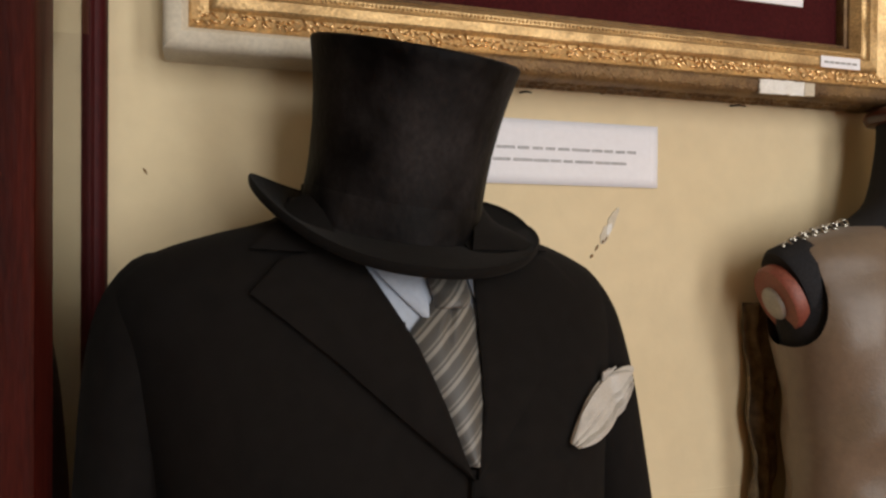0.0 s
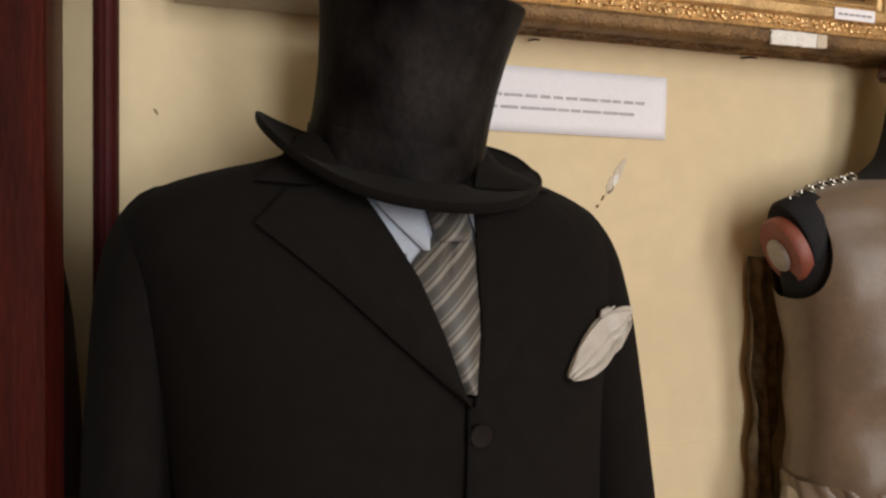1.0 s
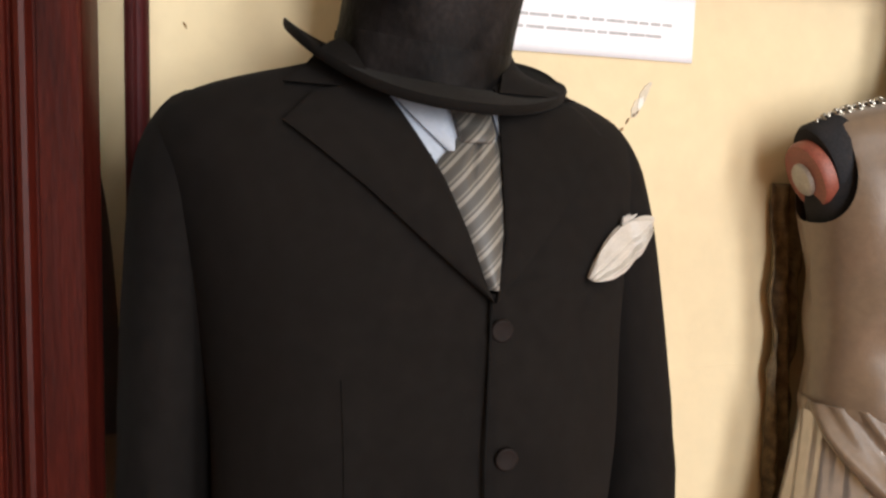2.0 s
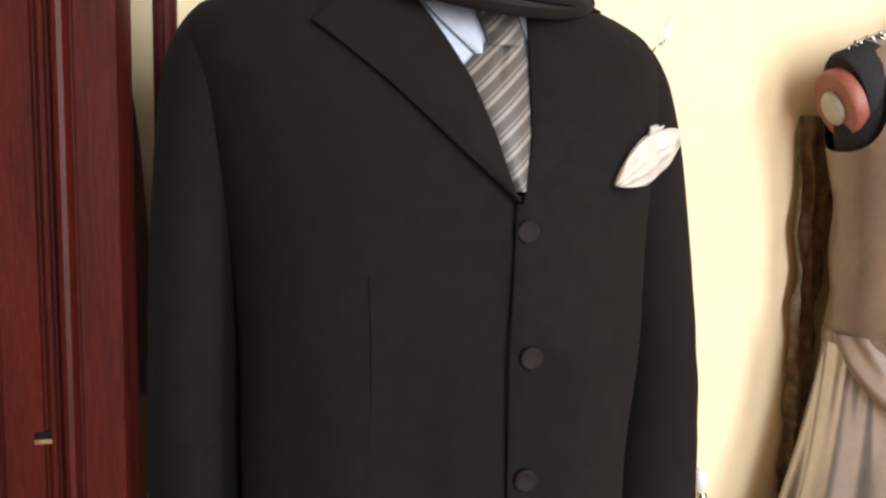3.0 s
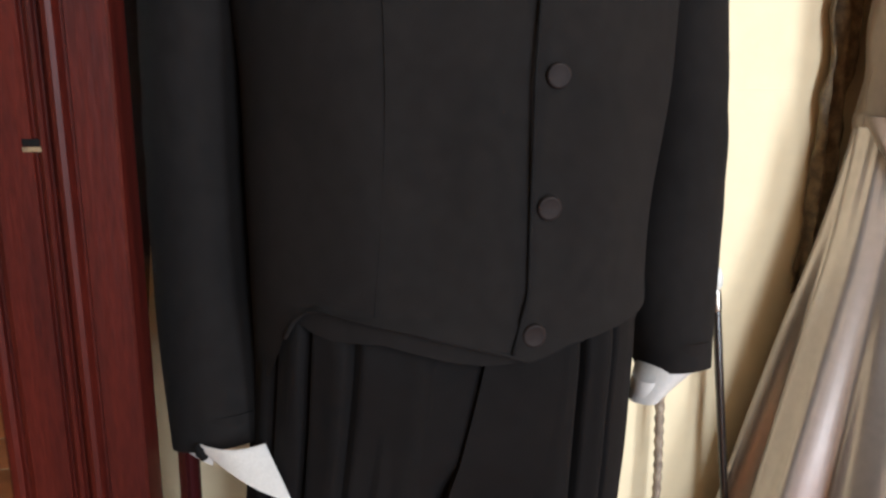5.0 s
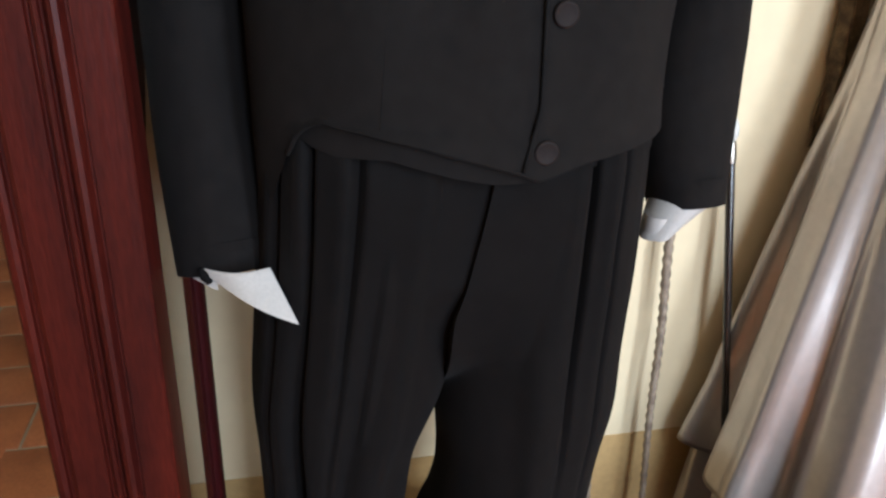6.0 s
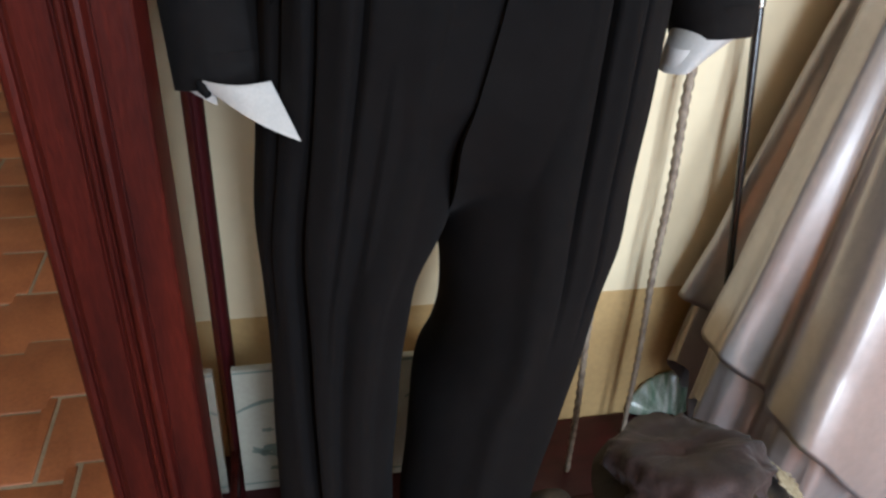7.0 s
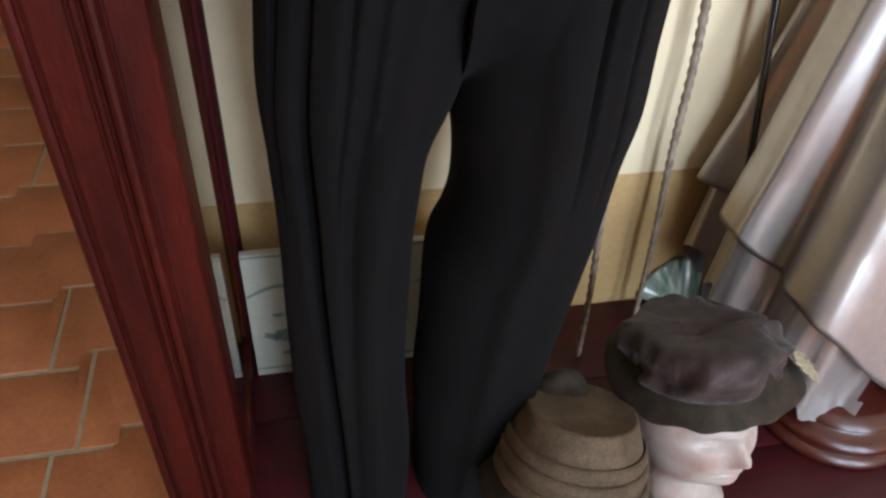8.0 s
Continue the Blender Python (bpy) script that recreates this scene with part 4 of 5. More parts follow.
# ---------------------------------------------------------------- dress form and satin dress
FORM = [(1.02, .965, .757, .190, .088), (1.06, .965, .757, .186, .088), (1.14, .965, .757, .186, .090), (1.22, .965, .757, .192, .092), (1.30, .965, .757, .205, .094), (1.38, .965, .760, .226, .085), (1.425, .965, .765, .225, .074),
        (1.448, .965, .767, .212, .068), (1.465, .969, .768, .180, .061), (1.482, .974, .770, .122, .055), (1.502, .980, .772, .084, .052), (1.53, .984, .772, .066, .052), (1.60, .988, .772, .054, .050), (1.63, .988, .772, .053, .050)]

def form_ring(z, off=0.0, n=72):
    cx, cy, a, b = curve(FORM, z)
    return oval(cx, cy, z, a + off, b + off, n, 2.2)

def dress_form():
    bm = bmesh.new()
    loft(bm, [form_ring(z) for z in np.linspace(1.02, 1.63, 50)], True, True, 0)
    # arm plate: a padded red disc with a metal oval, facing out from the shoulder
    n = Vector((-.90, .14, -.42)).normalized()
    up = Vector((0, 0, 1)); up = (up - n * up.dot(n)).normalized()
    sd = n.cross(up)
    c = Vector((.7505, .765, 1.394)) + n * .004
    def disc(c0, prof, a, b, mi):
        loft(bm, [[c0 + n * h + up * (b * r * cos(2*pi*i/40)) + sd * (a * r * sin(2*pi*i/40)) for i in range(40)] for r, h in prof], True, True, mi)
    disc(c, [(1.0, -.05), (1.03, -.010), (.95, -.004)], .046, .056, 0)
    disc(c - up * .008 + n * .002, [(1.0, -.004), (1.02, .008), (.95, .013), (.2, .015)], .043, .047, 1)
    disc(c - up * .010 + n * .016, [(1.0, -.002), (1.0, .003), (.92, .0055), (.2, .007)], .021, .023, 2)
    # neck cap
    cap = Vector((.988, .772, 1.628))
    loft(bm, [[(cap.x + r * cos(2*pi*i/40), cap.y + r * sin(2*pi*i/40), cap.z + h) for i in range(40)] for r, h in ((.052, 0), (.066, .002), (.070, .010), (.066, .020), (.050, .026), (.020, .032), (.010, .05), (.002, .055))], True, True, 3)
    # pole and turned foot
    px, py = .842, .572
    prof = [(.130, .001), (.135, .006), (.135, .014), (.128, .020), (.122, .0225), (.124, .026), (.128, .032), (.126, .041), (.116, .047), (.104, .049), (.101, .053), (.104, .058), (.100, .066), (.078, .072), (.050, .080), (.028, .095), (.022, .12)]
    loft(bm, [[(px + r * cos(2*pi*i/56), py + r * sin(2*pi*i/56), h) for i in range(56)] for r, h in prof], True, True, 3)
    tube(bm, [(px, py, .10), (px + .01, py + .03, .6), (.962, .755, 1.03)], .016, 20, 3)
    ob = part("dress_form", bm, [M_FORM, M_ORANGE, M_DULLMETAL, M_TURNED], None, sharp=50)
    tagged(ob, "charcoal jersey dress form with orange arm plate and turned wooden foot", "mannequin")

dress_form()

def satin_dress():
    d = thing("satin_dress", "sleeveless taupe satin gown with chain strap on a dress form", "dress", (.96, .72, .1))
    def hole(p):
        return ((p.x - .735) / .030) ** 2 + ((p.z - 1.390) / .076) ** 2
    bm = bmesh.new()
    n, rows_ = 400, 230
    zs = np.linspace(1.045, 1.480, rows_)
    vs = []
    for z in zs:
        ring = []
        for (x, y, zz) in form_ring(z, .009, n):
            w = .0025 * sin(x * 60 + zz * 26) * math.exp(-((zz - 1.10) / .08) ** 2) + .0025 * noise.noise((x * 14, y * 14, zz * 9))
            w += .0044 * sin(x * 34 - zz * 42 + 2 * noise.noise((x * 6, 0, zz * 6))) * max(0, min(1, (1.42 - zz) / .1))
            w += .004 * math.exp(-((x - .905 - (1.44 - zz) * .25) / .012) ** 2) * max(0, min(1, (zz - 1.30) / .1))
            ring.append(bm.verts.new((x, y + (-w if y < .77 else w), zz)))
        vs.append(ring)
    for r0, r1 in zip(vs, vs[1:]):
        for i in range(n):
            q = [r0[i], r0[(i + 1) % n], r1[(i + 1) % n], r1[i]]
            m = sum((v.co for v in q), Vector()) / 4
            if m.x < .9 and hole(m) < 1:
                continue
            if m.z > 1.455 - .045 * min(1, max(0, (m.x - .885) / .1)) and m.x > .872 and m.y < .78:
                continue
            quad(bm, *q)
    for v in bm.verts:
        e = hole(v.co)
        if v.is_boundary and v.link_faces and v.co.x < .9 and .5 < e < 1.6:
            k = 1 / sqrt(e)
            v.co.x, v.co.z = .735 + (v.co.x - .735) * k, 1.390 + (v.co.z - 1.390) * k
    bmesh.ops.delete(bm, geom=[v for v in bm.verts if not v.link_faces], context="VERTS")
    part("bodice", bm, M_TAN, d, sharp=0)
    bm = bmesh.new()
    pts = []
    for k in range(40):
        x = .870 + .190 * k / 39
        z = 1.4555 - .045 * min(1, max(0, (x - .885) / .1))
        cx, cy, a, b = curve(FORM, z)
        q = min(.999, abs(x - cx) / (a + .009))
        pts.append((x, cy - (b + .009) * (1 - q ** 2.2) ** (1 / 2.2) - .0010, z))
    tube(bm, pts, .0062, 10)
    part("neckline_binding", bm, M_TAN, d, sharp=0)
    # skirt in two tiers with deep hanging folds
    SK = [(1.075, .966, .757, .199, .100), (1.02, .966, .752, .205, .112), (.90, .966, .742, .226, .140), (.75, .968, .732, .262, .175), (.55, .972, .722, .305, .210), (.35, .975, .716, .338, .236), (.20, .976, .712, .352, .248), (.0, .976, .712, .362, .255)]
    def skirt_point(i, z, k=1.0, off=0.0, n=240):
        cx, cy, a, b = curve(SK, z)
        gather = .0035 * max(0, 1 - abs(1.0 - z) / .12)
        dep = min(1, max(0, (1.05 - z) / .75))
        t = 2 * pi * i / n
        dg = math.degrees(t)
        f = .03 * sin(9 * t + .9) if dg < 140 or dg > 300 else 0.0
        for at, amp, wd in FOLDS:
            f += amp * math.exp(-((dg - at) / wd) ** 2)
        f += .004 * noise.noise((cos(t) * 3, sin(t) * 3, z * 1.5))
        r = 1 + dep * k * f + gather * sin(44 * t + 2 * sin(5 * t))
        y = cy + (b + off) * sin(t) * r
        if y > .828:
            y = .828 + .012 * math.tanh((y - .828) / .05)
        return (cx + (a + off) * cos(t) * r, y, z)
    FOLDS = ((158, .06, 6), (169, -.19, 4.5), (181, -.01, 7), (193, .045, 4.5), (203, -.13, 5.5), (225, .20, 10), (243, .00, 8), (257, -.11, 9), (276, .10, 10), (292, -.05, 8))
    # the upper tier's hem: lifted at the side over the flounce, falling towards the front
    n_ = 240
    hems = []
    for i in range(n_):
        x, y, _ = skirt_point(i, .25)
        z = float(np.interp(x, [.60, .65, .685, .70, .76, .81, .90, 1.0], [.330, .295, .268, .270, .212, .165, .10, .05])) if y < .73 else float(np.interp(x, [.60, .70, .80], [.33, .30, .24]))
        hems.append(z + .004 * sin(i * .35))
    hems = [sum(hems[(i + q) % n_] for q in range(-2, 3)) / 5 for i in range(n_)]
    bm = bmesh.new()
    rr = []
    for j in range(81):
        v = j / 80
        rr.append([skirt_point(i, 1.072 + (hems[i] - 1.072) * v, 1.0, .010 * max(0, v - .85) / .15) for i in range(n_)])
    for lip in (-.003, -.006):
        rr.append([(x + (.966 - x) * -lip, y + (.72 - y) * -lip * 2, z + .002) for x, y, z in rr[80]])
    loft(bm, rr, True, False)
    part("skirt", bm, M_SATIN, d, "full satin skirt falling in deep folds", sharp=0)
    # gathered flounce below it, its hem just above the foot
    bm = bmesh.new()
    rr = []
    for j in range(41):
        v = j / 40
        ring = []
        for i in range(n_):
            side = skirt_point(i, .2)
            low = (float(np.interp(side[0], [.65, .715], [.165, .055])) if side[0] < .85 else .055) + .018 * sin(i * .42 + .6)
            z = hems[i] + .07 + (min(low, hems[i]) - hems[i] - .07) * v
            x, y, z = skirt_point(i, z, .8, -.016)
            g = (.010 * sin(i * .62 + .8 * sin(i * .13)) + .004 * sin(i * 1.37)) * (.25 + .75 * v)
            t = 2 * pi * i / n_
            ring.append((x + cos(t) * g, min(y + sin(t) * g, .836), z))
        rr.append(ring)
    loft(bm, rr, True, False)
    bmesh.ops.delete(bm, geom=[f for f in bm.faces if f.calc_center_median().x > .815 and f.calc_center_median().y < .73], context="FACES")
    part("flounce", bm, M_SATIN, d, "gathered lower satin flounce", sharp=0)
    bm = bmesh.new()
    rr = [oval(.966, .757, z, .199 + o, .098 + o, 96, 2.2) for z, o in ((1.056, .0005), (1.062, .0014), (1.070, .0014), (1.076, .0005))]
    loft(bm, rr, True, False)
    part("waist_seam", bm, M_TAN, d, sharp=0)
    # draped overlay from the waist, its rolled edge falling away from the hip
    bm = bmesh.new()
    def drape(u, v):
        dg = 180 + 112 * u
        t = radians(dg)
        low = 1.062 - .17 * max(0, min(1, (dg - 186) / 62)) ** 1.1
        z = low + (1.076 - low) * v
        cx, cy, a, b = curve(SK, z)
        edge = z - low
        off = .004 + .016 * math.exp(-((edge - .014) / .016) ** 2) * min(1, u * 6) + .003 * sin(edge * 130 + u * 9) * min(1, u * 6)
        return (cx + (a + off) * cos(t), cy + (b + off) * sin(t), z)
    sheet(bm, drape, 70, 40, .003, (0, 1, 0))
    part("draped_overlay", bm, M_TAN, d, "draped satin overlay with a rolled edge", sharp=0)
    # chain strap over the shoulder
    def shoulder(x):
        lo, hi = 1.40, 1.60
        for _ in range(24):
            mid = (lo + hi) / 2
            cx, cy, a, b = curve(FORM, mid)
            lo, hi = (mid, hi) if cx - x < a + .009 else (lo, mid)
        return Vector((x, .760, lo + .0035))
    bm = bmesh.new()
    tube(bm, [shoulder(.744 + .098 * k / 12) for k in range(13)], .0018, 8)
    strap = part("strap_cord", bm, M_DARKMETAL, d)
    for k in range(12):
        p = shoulder(.746 + .096 * k / 11)
        bm = bmesh.new()
        tw = .0045 if k % 2 else .0012
        tube(bm, [p + Vector((.0052 * cos(t), tw * sin(t) - .002, .0044 * sin(t))) for t in np.linspace(0, 2 * pi, 15)], .0017, 7)
        part("chain_link", bm, M_STEEL, strap)
    bm = bmesh.new()
    bmesh.ops.create_uvsphere(bm, u_segments=12, v_segments=8, radius=.004, matrix=Matrix.Translation((.720, .735, .712)) @ Matrix.Diagonal((.6, .5, 1.6, 1)))
    part("pulled_thread", bm, M_CUFF, d)

satin_dress()

def shawl():
    s_ = thing("shawl", "narrow brown lace shawl hanging against the wall", "shawl", (.76, .845, .8))
    bm = bmesh.new()
    def f(u, v):
        z = .80 + .57 * v
        x = .752 + .044 * u + .016 * (1 - v) + .008 * noise.noise((u * 3, v * 9, 0)) + .010 * (1 - v) * sin(v * 5)
        y = .842 + .008 * sin(u * 12 + v * 7) + .005 * noise.noise((u * 9, v * 22, 2))
        return (x, y, z)
    sheet(bm, f, 24, 90, .003, (0, 1, 0))
    part("lace", bm, M_SHAWL, s_, sharp=0)

shawl()

# ---------------------------------------------------------------- canes
def twisted(bm, a, b, r0, r1, turns, n=14, rows_=150):
    a, b = Vector(a), Vector(b)
    d = (b - a).normalized()
    s1 = d.orthogonal().normalized(); s2 = d.cross(s1)
    rings = []
    for k in range(rows_ + 1):
        u = k / rows_
        r = r0 + (r1 - r0) * u
        tw = 2 * pi * turns * u
        wob = s1 * (.0012 * sin(u * 23)) + s2 * (.0012 * sin(u * 17 + 1))
        rings.append([a + (b - a) * u + wob + (s1 * cos(t) + s2 * sin(t)) * (r * (1 + .20 * cos(2 * (t - tw)) + .08 * noise.noise((k * .3, t, 0)))) for t in [2 * pi * i / n for i in range(n)]])
    loft(bm, rings)

def canes():
    for lab, a, b, r0, r1, tn in (("weathered twisted wooden walking stick leaning on the wall", (.590, .800, .002), (.555, .838, .86), .0042, .0074, 22),
                                  ("pale twisted wooden walking stick standing behind the trousers", (.458, .735, .002), (.425, .752, .70), .0045, .0066, 18)):
        c = thing("walking_stick", lab, "walking stick", a, "walking sticks")
        bm = bmesh.new()
        twisted(bm, a, b, r0, r1, tn)
        part("shaft", bm, M_STICK, c, sharp=0)
        bm = bmesh.new()
        tube(bm, [b, Vector(b) + Vector((0, 0, .02)), Vector(b) + Vector((-.004, .002, .035))], [r1 * 1.1, r1 * 1.6, r1 * .7], 14)
        part("knob", bm, M_STICK, c)
    a, b = Vector((.712, .705, .002)), Vector((.640, .836, .785))
    c = thing("walking_stick", "slim black lacquered cane with bright ferrule and crystal knob", "walking stick", tuple(a), "walking sticks")
    bm = bmesh.new()
    tube(bm, [a, a + (b - a) * .5, b], [.0048, .0058, .0066], 16)
    part("shaft", bm, M_BLACKSTICK, c)
    d = (b - a).normalized()
    bm = bmesh.new()
    tube(bm, [b - d * .002, b + d * .004, b + d * .026, b + d * .030], [.0070, .0078, .0074, .0060], 18)
    part("ferrule", bm, M_STEEL, c, "bright metal ferrule")
    bm = bmesh.new()
    tube(bm, [b + d * .030, b + d * .036, b + d * .048, b + d * .060, b + d * .066], [.0066, .0100, .0112, .0088, .002], 18)
    part("knob", bm, M_CLEAR, c, "frosted crystal knob")

canes()

# ---------------------------------------------------------------- plaster heads and hats
def plaster_head(cx, cy, yaw, top, label, tilt=0, lift=.001, wide=1.0):
    """A plain display head on its neck, turned by yaw, with only a brow, nose and chin."""
    bm = bmesh.new()
    rings = []
    m = 96
    prof = [(.0, .062, .062, 0), (.006, .064, .064, 0), (.03, .048, .050, 0), (.07, .044, .047, .004), (.095, .048, .058, -.006), (.115, .056, .076, -.014), (.14, .064, .086, -.014), (.17, .070, .092, -.010),
            (.20, .074, .096, -.006), (.235, .074, .097, 0), (.265, .066, .088, .003), (.288, .046, .062, .005), (.300, .016, .022, .006), (.302, .002, .003, .006)]
    k = top / .302
    T = pose(cx, cy, lift, 0, 0, yaw) @ pose(0, 0, 0, -tilt, 0, 0)
    for j in range(130):
        z = .302 * j / 129
        a, b, o = curve(prof, z)
        ring = []
        for i in range(m):
            t = 2 * pi * i / m
            x, y = a * cos(t), -b * sin(t) + o
            if y < 0:
                g = math.exp(-(x / .010) ** 2)
                y -= .020 * g * math.exp(-((z - .170) / .016) ** 2) + .010 * g * math.exp(-((z - .188) / .02) ** 2)
                y -= .006 * math.exp(-(x / .03) ** 2) * math.exp(-((z - .214) / .010) ** 2)
                y -= .008 * math.exp(-(x / .018) ** 2) * math.exp(-((z - .117) / .010) ** 2)
                y -= .007 * math.exp(-(x / .017) ** 2) * math.exp(-((z - .147) / .004) ** 2) + .006 * math.exp(-(x / .014) ** 2) * math.exp(-((z - .136) / .004) ** 2)
                y += .006 * math.exp(-(x / .02) ** 2) * math.exp(-((z - .1415) / .0018) ** 2)
                for sx in (-.030, .030):
                    y += .016 * math.exp(-((x - sx) / .015) ** 2) * math.exp(-((z - .196) / .009) ** 2)
                    y -= .007 * math.exp(-((x - sx) / .008) ** 2) * math.exp(-((z - .196) / .0045) ** 2)
                    y -= .004 * math.exp(-((x - sx * 1.25) / .016) ** 2) * math.exp(-((z - .165) / .018) ** 2)
            ring.append(T @ Vector((x * k * wide, y * k, z * k)))
        rings.append(ring)
    loft(bm, rings)
    ob = part("display_head", bm, M_HEAD, None, sharp=0)
    return tagged(ob, label, "display head", "display heads")

plaster_head(.505, .440, 14, .280, "pale painted plaster display head under a velvet bonnet", 14, .016, 1.2)
plaster_head(.311, .402, 14, .215, "pale painted plaster display head under a felt cloche")

def velvet_bonnet():
    h = thing("velvet_bonnet", "crushed brown velvet bonnet with frayed lace edge on a head", "hat", (.49, .49, .2))
    T = pose(.506, .437, .029, 0, 0, -2) @ pose(0, .010, 0, -14, 0, 0) @ pose(0, .003, .229, -7, 0, 26) @ Matrix.Scale(1.15, 4)
    def crush(p, k=1.0):
        q = Vector((p.x * .7 + p.z * .6, p.y * 2.0 + p.x * .5, p.z * 3.0))
        return k * (.036 * (.22 - abs(noise.noise(q * 9 + Vector((1.7, 0, 0))))) + .009 * (.22 - abs(noise.noise(q * 22 + Vector((3, 1, 0))))) + .003 * noise.noise(q * 70))
    def dome(prof, n, k, ry=1.0):
        bm = bmesh.new()
        rings = []
        for r, z in prof:
            ring = []
            for i in range(n):
                t = 2 * pi * i / n
                p = Vector((r * cos(t), r * ry * sin(t), z))
                o = Vector((cos(t) * r, sin(t) * r, .05)).normalized()
                ring.append(T @ (Vector((p.x * .92 - .008, p.y * .96 - .004, p.z)) + o * crush(p, k)))
            rings.append(ring)
        loft(bm, rings)
        return bm
    prof = [(.088, -.006), (.092, .003), (.096, .011), (.098, .017), (.098, .023), (.096, .029), (.092, .034), (.087, .040), (.080, .045), (.070, .049), (.058, .051), (.045, .052), (.032, .052), (.018, .052), (.006, .052)]
    part("crown", dome(prof, 150, 1.05, .94), M_HAT_VELVET, h, "crumpled purple-brown velvet crown", sharp=0)
    # brim: droops over the brow, its back turned up
    bm = bmesh.new()
    n = 110
    rings = []
    for s_, l in ((0, .003), (.35, .003), (.7, .003), (1, .002), (1.03, 0), (1, -.003), (.7, -.003), (.35, -.003), (0, -.003)):
        ring = []
        for i in range(n):
            t = 2 * pi * i / n
            w = .013 + .010 * (1 + sin(t)) + .022 * max(0, cos(t + .3)) ** 2 - .010 * max(0, -cos(t)) + .005 * noise.noise((cos(t) * 2, sin(t) * 2, 5))
            r = .070 + (w + .018) * s_
            back = max(0, sin(t)) ** 2
            z = .014 * (1 - s_) + .004 - .038 * s_ * (1 - back) + .030 * s_ * back * max(0, cos(t)) + .006 * s_ * noise.noise((cos(t) * 3, sin(t) * 3, 1))
            ring.append(T @ Vector((r * cos(t), r * .94 * sin(t), z + l)))
        rings.append(ring)
    loft(bm, rings, True, False)
    part("brim", bm, M_HAT_BRIM, h, "drooping dark felt brim", sharp=0)
    bm = bmesh.new()
    def lace(u, v):
        t = radians(-58 + 66 * u)
        r = .100 + .030 * v + .003 * noise.noise((u * 14, v * 6, 0))
        return T @ Vector((r * cos(t), r * .95 * sin(t), .010 - .026 * v + .003 * noise.noise((u * 20, v * 4, 4))))
    sheet(bm, lace, 50, 8, .002, (0, 0, -1))
    part("lace_edge", bm, M_LACE, h, "frayed cream lace edge", sharp=0)
    bm = bmesh.new()
    for q in range(11):
        t0 = radians(-34 + 4.4 * q)
        tube(bm, [T @ Vector((.126 * cos(t0), .119 * sin(t0), -.014)), T @ Vector(((.138 + .003 * (q % 3)) * cos(t0 + .02), .131 * sin(t0 + .02), -.024))], [.0020, .0009], 6)
    tagged(part("fringe", bm, M_LACE, h, sharp=0), kind="stuff")
    bm = bmesh.new()
    pts = [T @ Vector((.070 * cos(t) + .030, .010 + .050 * sin(t), .012 + .026 * sin(t) ** 2 * (1 if sin(t) > 0 else .2))) for t in np.linspace(-.5, 1.5, 22)]
    tube(bm, pts, [(.005, .017 * (.4 + .6 * sin(pi * i / 21))) for i in range(22)], 14)
    part("back_bow", bm, M_HAT_BRIM, h, "dark folded bow", sharp=0)

velvet_bonnet()

def felt_cloche():
    h = thing("felt_cloche", "grey-brown felt cloche hat with a folded band on a head", "hat", (.335, .43, .15))
    T = pose(.314, .428, .152, -25, 4, -12) @ Matrix.Scale(.98, 4)
    def ring(r, z, n=64, amp=.02, dip=0):
        return [T @ Vector((r * cos(2*pi*i/n) * (1 + amp * noise.noise((cos(2*pi*i/n) * 2, sin(2*pi*i/n) * 2, z * 20))), r * 1.06 * sin(2*pi*i/n), z - dip * (sin(2*pi*i/n) < 0) * abs(sin(2*pi*i/n)))) for i in range(n)]
    bm = bmesh.new()
    loft(bm, [ring(.101, -.006), ring(.096, .016), ring(.089, .044), ring(.081, .070), ring(.0745, .088), ring(.0725, .0925), ring(.069, .0935), ring(.060, .089, 64, .06), ring(.030, .086, 64, .12), ring(.004, .086)], True, True)
    part("crown", bm, M_HAT_TAUPE, h, sharp=60)
    for z, r in ((-.004, .1015), (.020, .0965), (.040, .0915)):
        bm = bmesh.new()
        loft(bm, [ring(r - .002, z), ring(r + .0012, z + .002), ring(r, z + .016), ring(r - .004, z + .018)], True, False)
        part("band_fold", bm, M_HAT_TAUPE, h, "folded felt band", sharp=0)
    bm = bmesh.new()
    loft(bm, [ring(.094, .000), ring(.106, -.010), ring(.117, -.026, 64, .05, .008), ring(.118, -.030, 64, .05, .008), ring(.106, -.016), ring(.092, -.006)], True, False)
    part("brim", bm, M_HAT_BRIM, h, "drooping frayed felt brim", sharp=0)
    bm = bmesh.new()
    bmesh.ops.create_uvsphere(bm, u_segments=20, v_segments=12, radius=.030, matrix=T @ Matrix.Translation((-.014, .058, .092)) @ Matrix.Diagonal((1.3, .7, .8, 1)))
    for v in bm.verts:
        v.co += v.normal * .008 * noise.noise(v.co * 40)
    part("felt_knot", bm, M_HAT_BRIM, h, "crumpled felt knot", sharp=0)

felt_cloche()

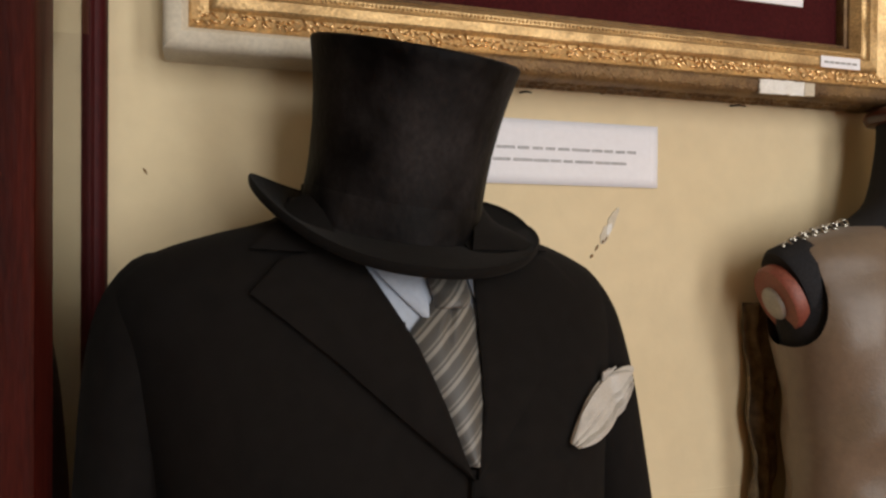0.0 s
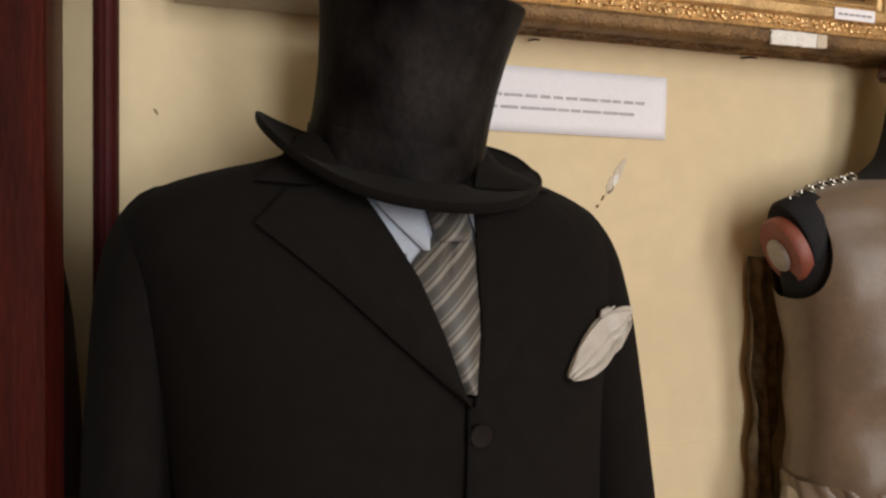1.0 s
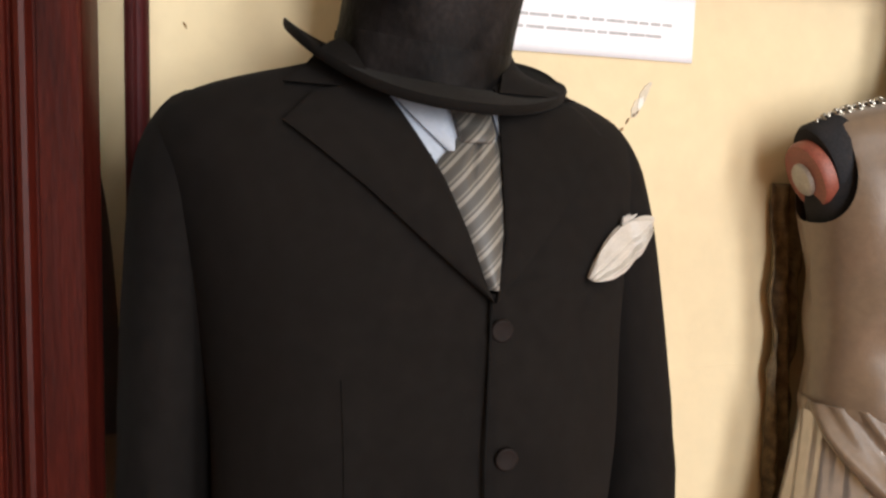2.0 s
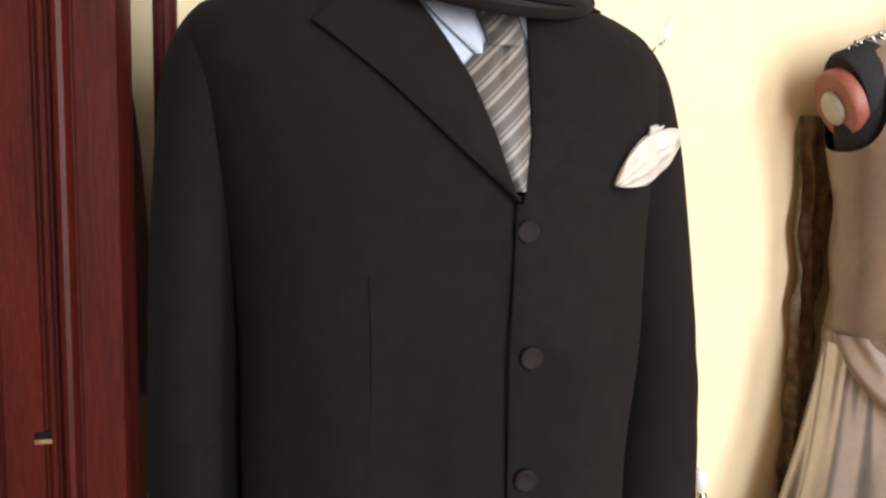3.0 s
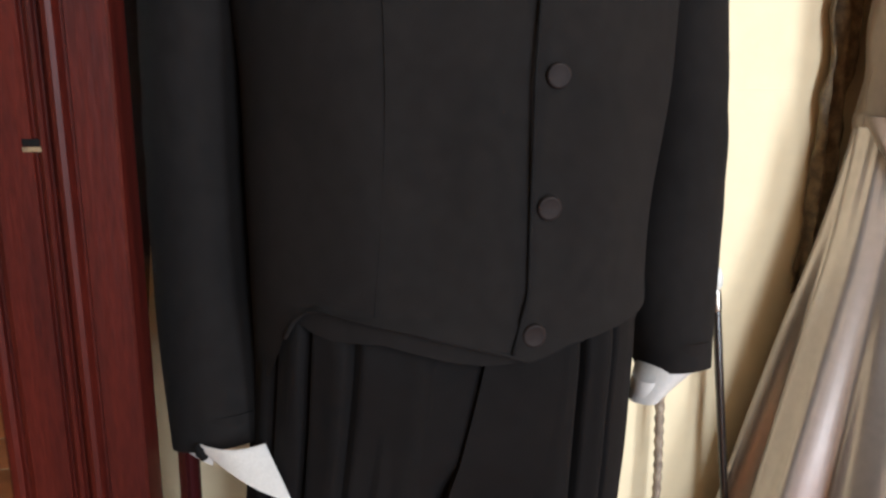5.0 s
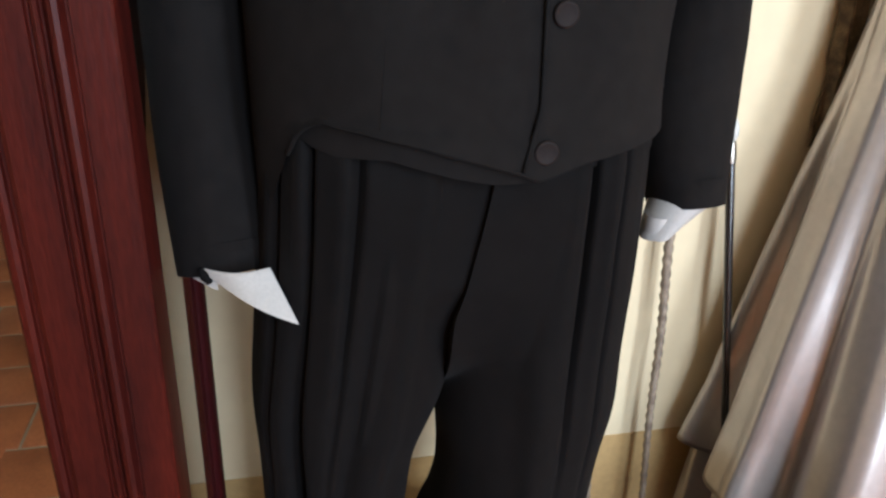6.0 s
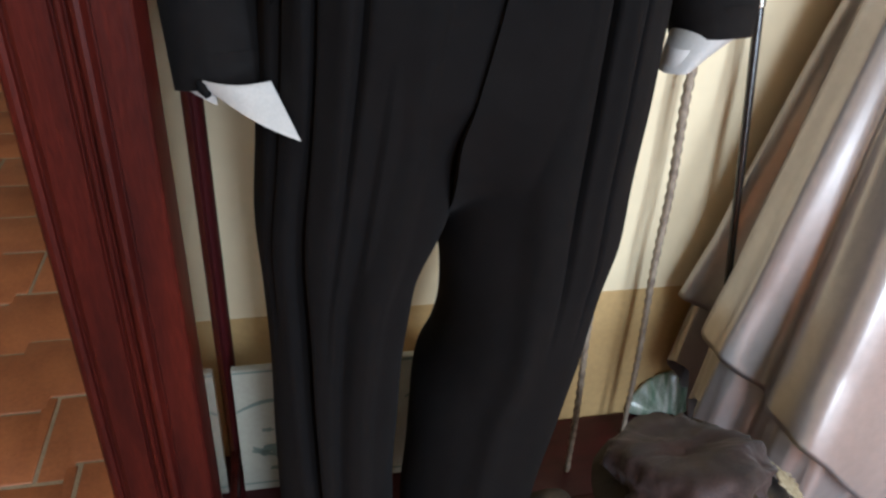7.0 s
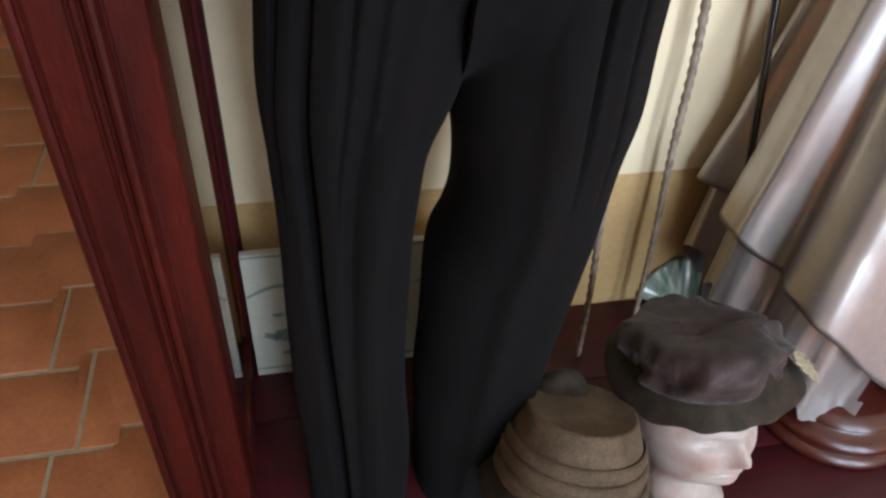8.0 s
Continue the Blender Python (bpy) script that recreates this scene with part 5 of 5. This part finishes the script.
# ---------------------------------------------------------------- small things at the back of the plinth
def glazed_panel():
    p = thing("glazed_panel", "white glazed panel with grey-green painted flowers against the wall", "tile panel", (.06, .80, 0))
    y = .775
    bm = bmesh.new()
    box(bm, -.0930, .262, y, y + .012, .001, .268, .0015)
    part("slab", bm, M_PANEL, p, sharp=30)
    def stroke(pts, r, name="painted_line"):
        bm = bmesh.new()
        n = len(pts)
        up = [(x, z + r * (0.5 + .5 * sin(pi * i / max(1, n - 1)))) for i, (x, z) in enumerate(pts)]
        dn = [(x, z - r * (0.5 + .5 * sin(pi * i / max(1, n - 1)))) for i, (x, z) in enumerate(pts)]
        ring = up + dn[::-1]
        loft(bm, [[(x, y + .001, z) for x, z in ring], [(x, y - .0008, z) for x, z in ring]])
        part(name, bm, M_GREEN, p, smooth=False)
    for x0, x1 in ((-.092, .261),):
        for z in (.263, .018):
            stroke([(x0 + (x1 - x0) * i / 20, z) for i in range(21)], .0022)
    for off in (0.0, .13, .26):
        stroke([(-.092 + off + .09 * i / 14, .183 + .014 * sin(i / 14 * 3.0) + .010 * i / 14) for i in range(15)], .0035)
        for cx, cz, a, b, tilt in ((-.048, .140, .009, .004, 0), (-.040, .052, .009, .004, .2), (-.036, .100, .024, .010, .3), (-.060, .092, .016, .007, -.5), (-.018, .110, .012, .018, .1), (-.030, .082, .020, .007, -.2), (.012, .150, .010, .022, .2)):
            bm = bmesh.new()
            ring = []
            for i in range(22):
                t = 2 * pi * i / 22
                q = 1 + .25 * sin(5 * t + cx * 90)
                xx, zz = a * cos(t) * q, b * sin(t) * q
                ring.append((min(.260, cx + off + xx * cos(tilt) - zz * sin(tilt)), cz + xx * sin(tilt) + zz * cos(tilt)))
            loft(bm, [[(x, y + .001, z) for x, z in ring], [(x, y - .0008, z) for x, z in ring]])
            part("painted_leaf", bm, M_GREEN, p, smooth=False)

glazed_panel()

def porcelain_shell():
    s_ = thing("porcelain_dish", "green and white fluted porcelain dish propped against the wall", "dish", (.694, .83, 0))
    bm = bmesh.new()
    def f(u, v):
        t = pi * u
        r = (.012 + .066 * v) * (1 + .03 * sin(t * 11) * v)
        return (.694 - r * cos(t), .822 + .030 * v - .010 * sin(t * 11) * v * .3, .004 + r * sin(t) * 1.25)
    sheet(bm, f, 66, 12, .003, (0, 1, 0))
    part("bowl", bm, M_SHELL, s_, sharp=0)

porcelain_shell()

def purple_cloth():
    bm = bmesh.new()
    def f(u, v):
        x, y = .605 + .125 * u, .745 + .085 * v
        e = sin(pi * u) * sin(pi * v)
        return (x, y, .003 + .020 * e * (.6 + .8 * noise.noise((u * 4, v * 4, 1))) + .002)
    sheet(bm, f, 36, 24, .003, (0, 0, -1))
    tagged(part("cloth", bm, M_PURPLE, None, sharp=0), "small crumpled purple cloth lying on the plinth", "cloth")

purple_cloth()

# ---------------------------------------------------------------- tiled floor
def tiled_floor():
    fl = thing("floor", "terracotta tiled floor with pale mortar joints", "floor", (0, 0, FLOOR), kind="structure")
    bm = bmesh.new()
    box(bm, -3.2, 4.2, -3.5, 4.4, FLOOR - .10, FLOOR - .0025)
    part("mortar_bed", bm, M_GROUT, fl, smooth=False)
    W, D, G, STEP = .262, .1835, .0066, .038
    rnd = random.Random(8)
    def step_at(k):
        """Where the joint below row k jogs towards the back."""
        return -.34 - .077 * k
    def tile(bm, xa, xb, k):
        """A tile of row k between two upright joints, notched where a joint jogs."""
        def line(q, up):
            sx = step_at(q) + (-.5 if up else .5) * G
            y = lambda x: .746 + D * q + (STEP if x > sx else 0) + (-.5 if up else .5) * G
            xs = [xa + G / 2] + ([sx, sx] if xa + G < sx < xb - G else []) + [xb - G / 2]
            if len(xs) == 2:
                return [(xs[0], y(xs[0])), (xs[1], y(xs[1]))]
            return [(xs[0], y(xs[0])), (sx, y(xs[0])), (sx, y(xs[3])), (xs[3], y(xs[3]))]
        ring = [(x + rnd.uniform(-.0012, .0012), y + rnd.uniform(-.0012, .0012)) for x, y in line(k, False) + line(k + 1, True)[::-1]]
        cx, cy = sum(p[0] for p in ring) / len(ring), sum(p[1] for p in ring) / len(ring)
        h = rnd.uniform(-.0012, .0008)
        shrink = lambda e: [(x - math.copysign(e, x - cx), y - math.copysign(e, y - cy)) for x, y in ring]
        loft(bm, [[(x, y, FLOOR + z + h) for x, y in shrink(e)] for e, z in ((0, -.012), (0, -.003), (.0012, -.0008), (.003, 0))])
    starts = {0: -.400, 1: -.474, 2: -.395, 3: -.440, 4: -.615, 5: -.530, 6: -.680, 7: -.590, 8: -.765}
    rest = bmesh.new()
    for k in range(-22, 19):
        xa = starts.get(k, -.40 + rnd.uniform(0, W))
        xa -= W * round((xa + 3.2) / W)
        while xa < 4.0:
            xb = xa + W
            cx, cy = (xa + xb) / 2, .746 + D * (k + .5)
            if cx > -3.15:
                if -2.0 < cx < -.10 and .1 < cy < 3.4:
                    bm = bmesh.new()
                    tile(bm, xa, xb, k)
                    part("tile", bm, M_TILE, fl, sharp=50)
                else:
                    tile(rest, xa, xb, k)
            xa = xb
    tagged(part("far_tiles", rest, M_TILE, fl, smooth=False), kind="stuff")

tiled_floor()
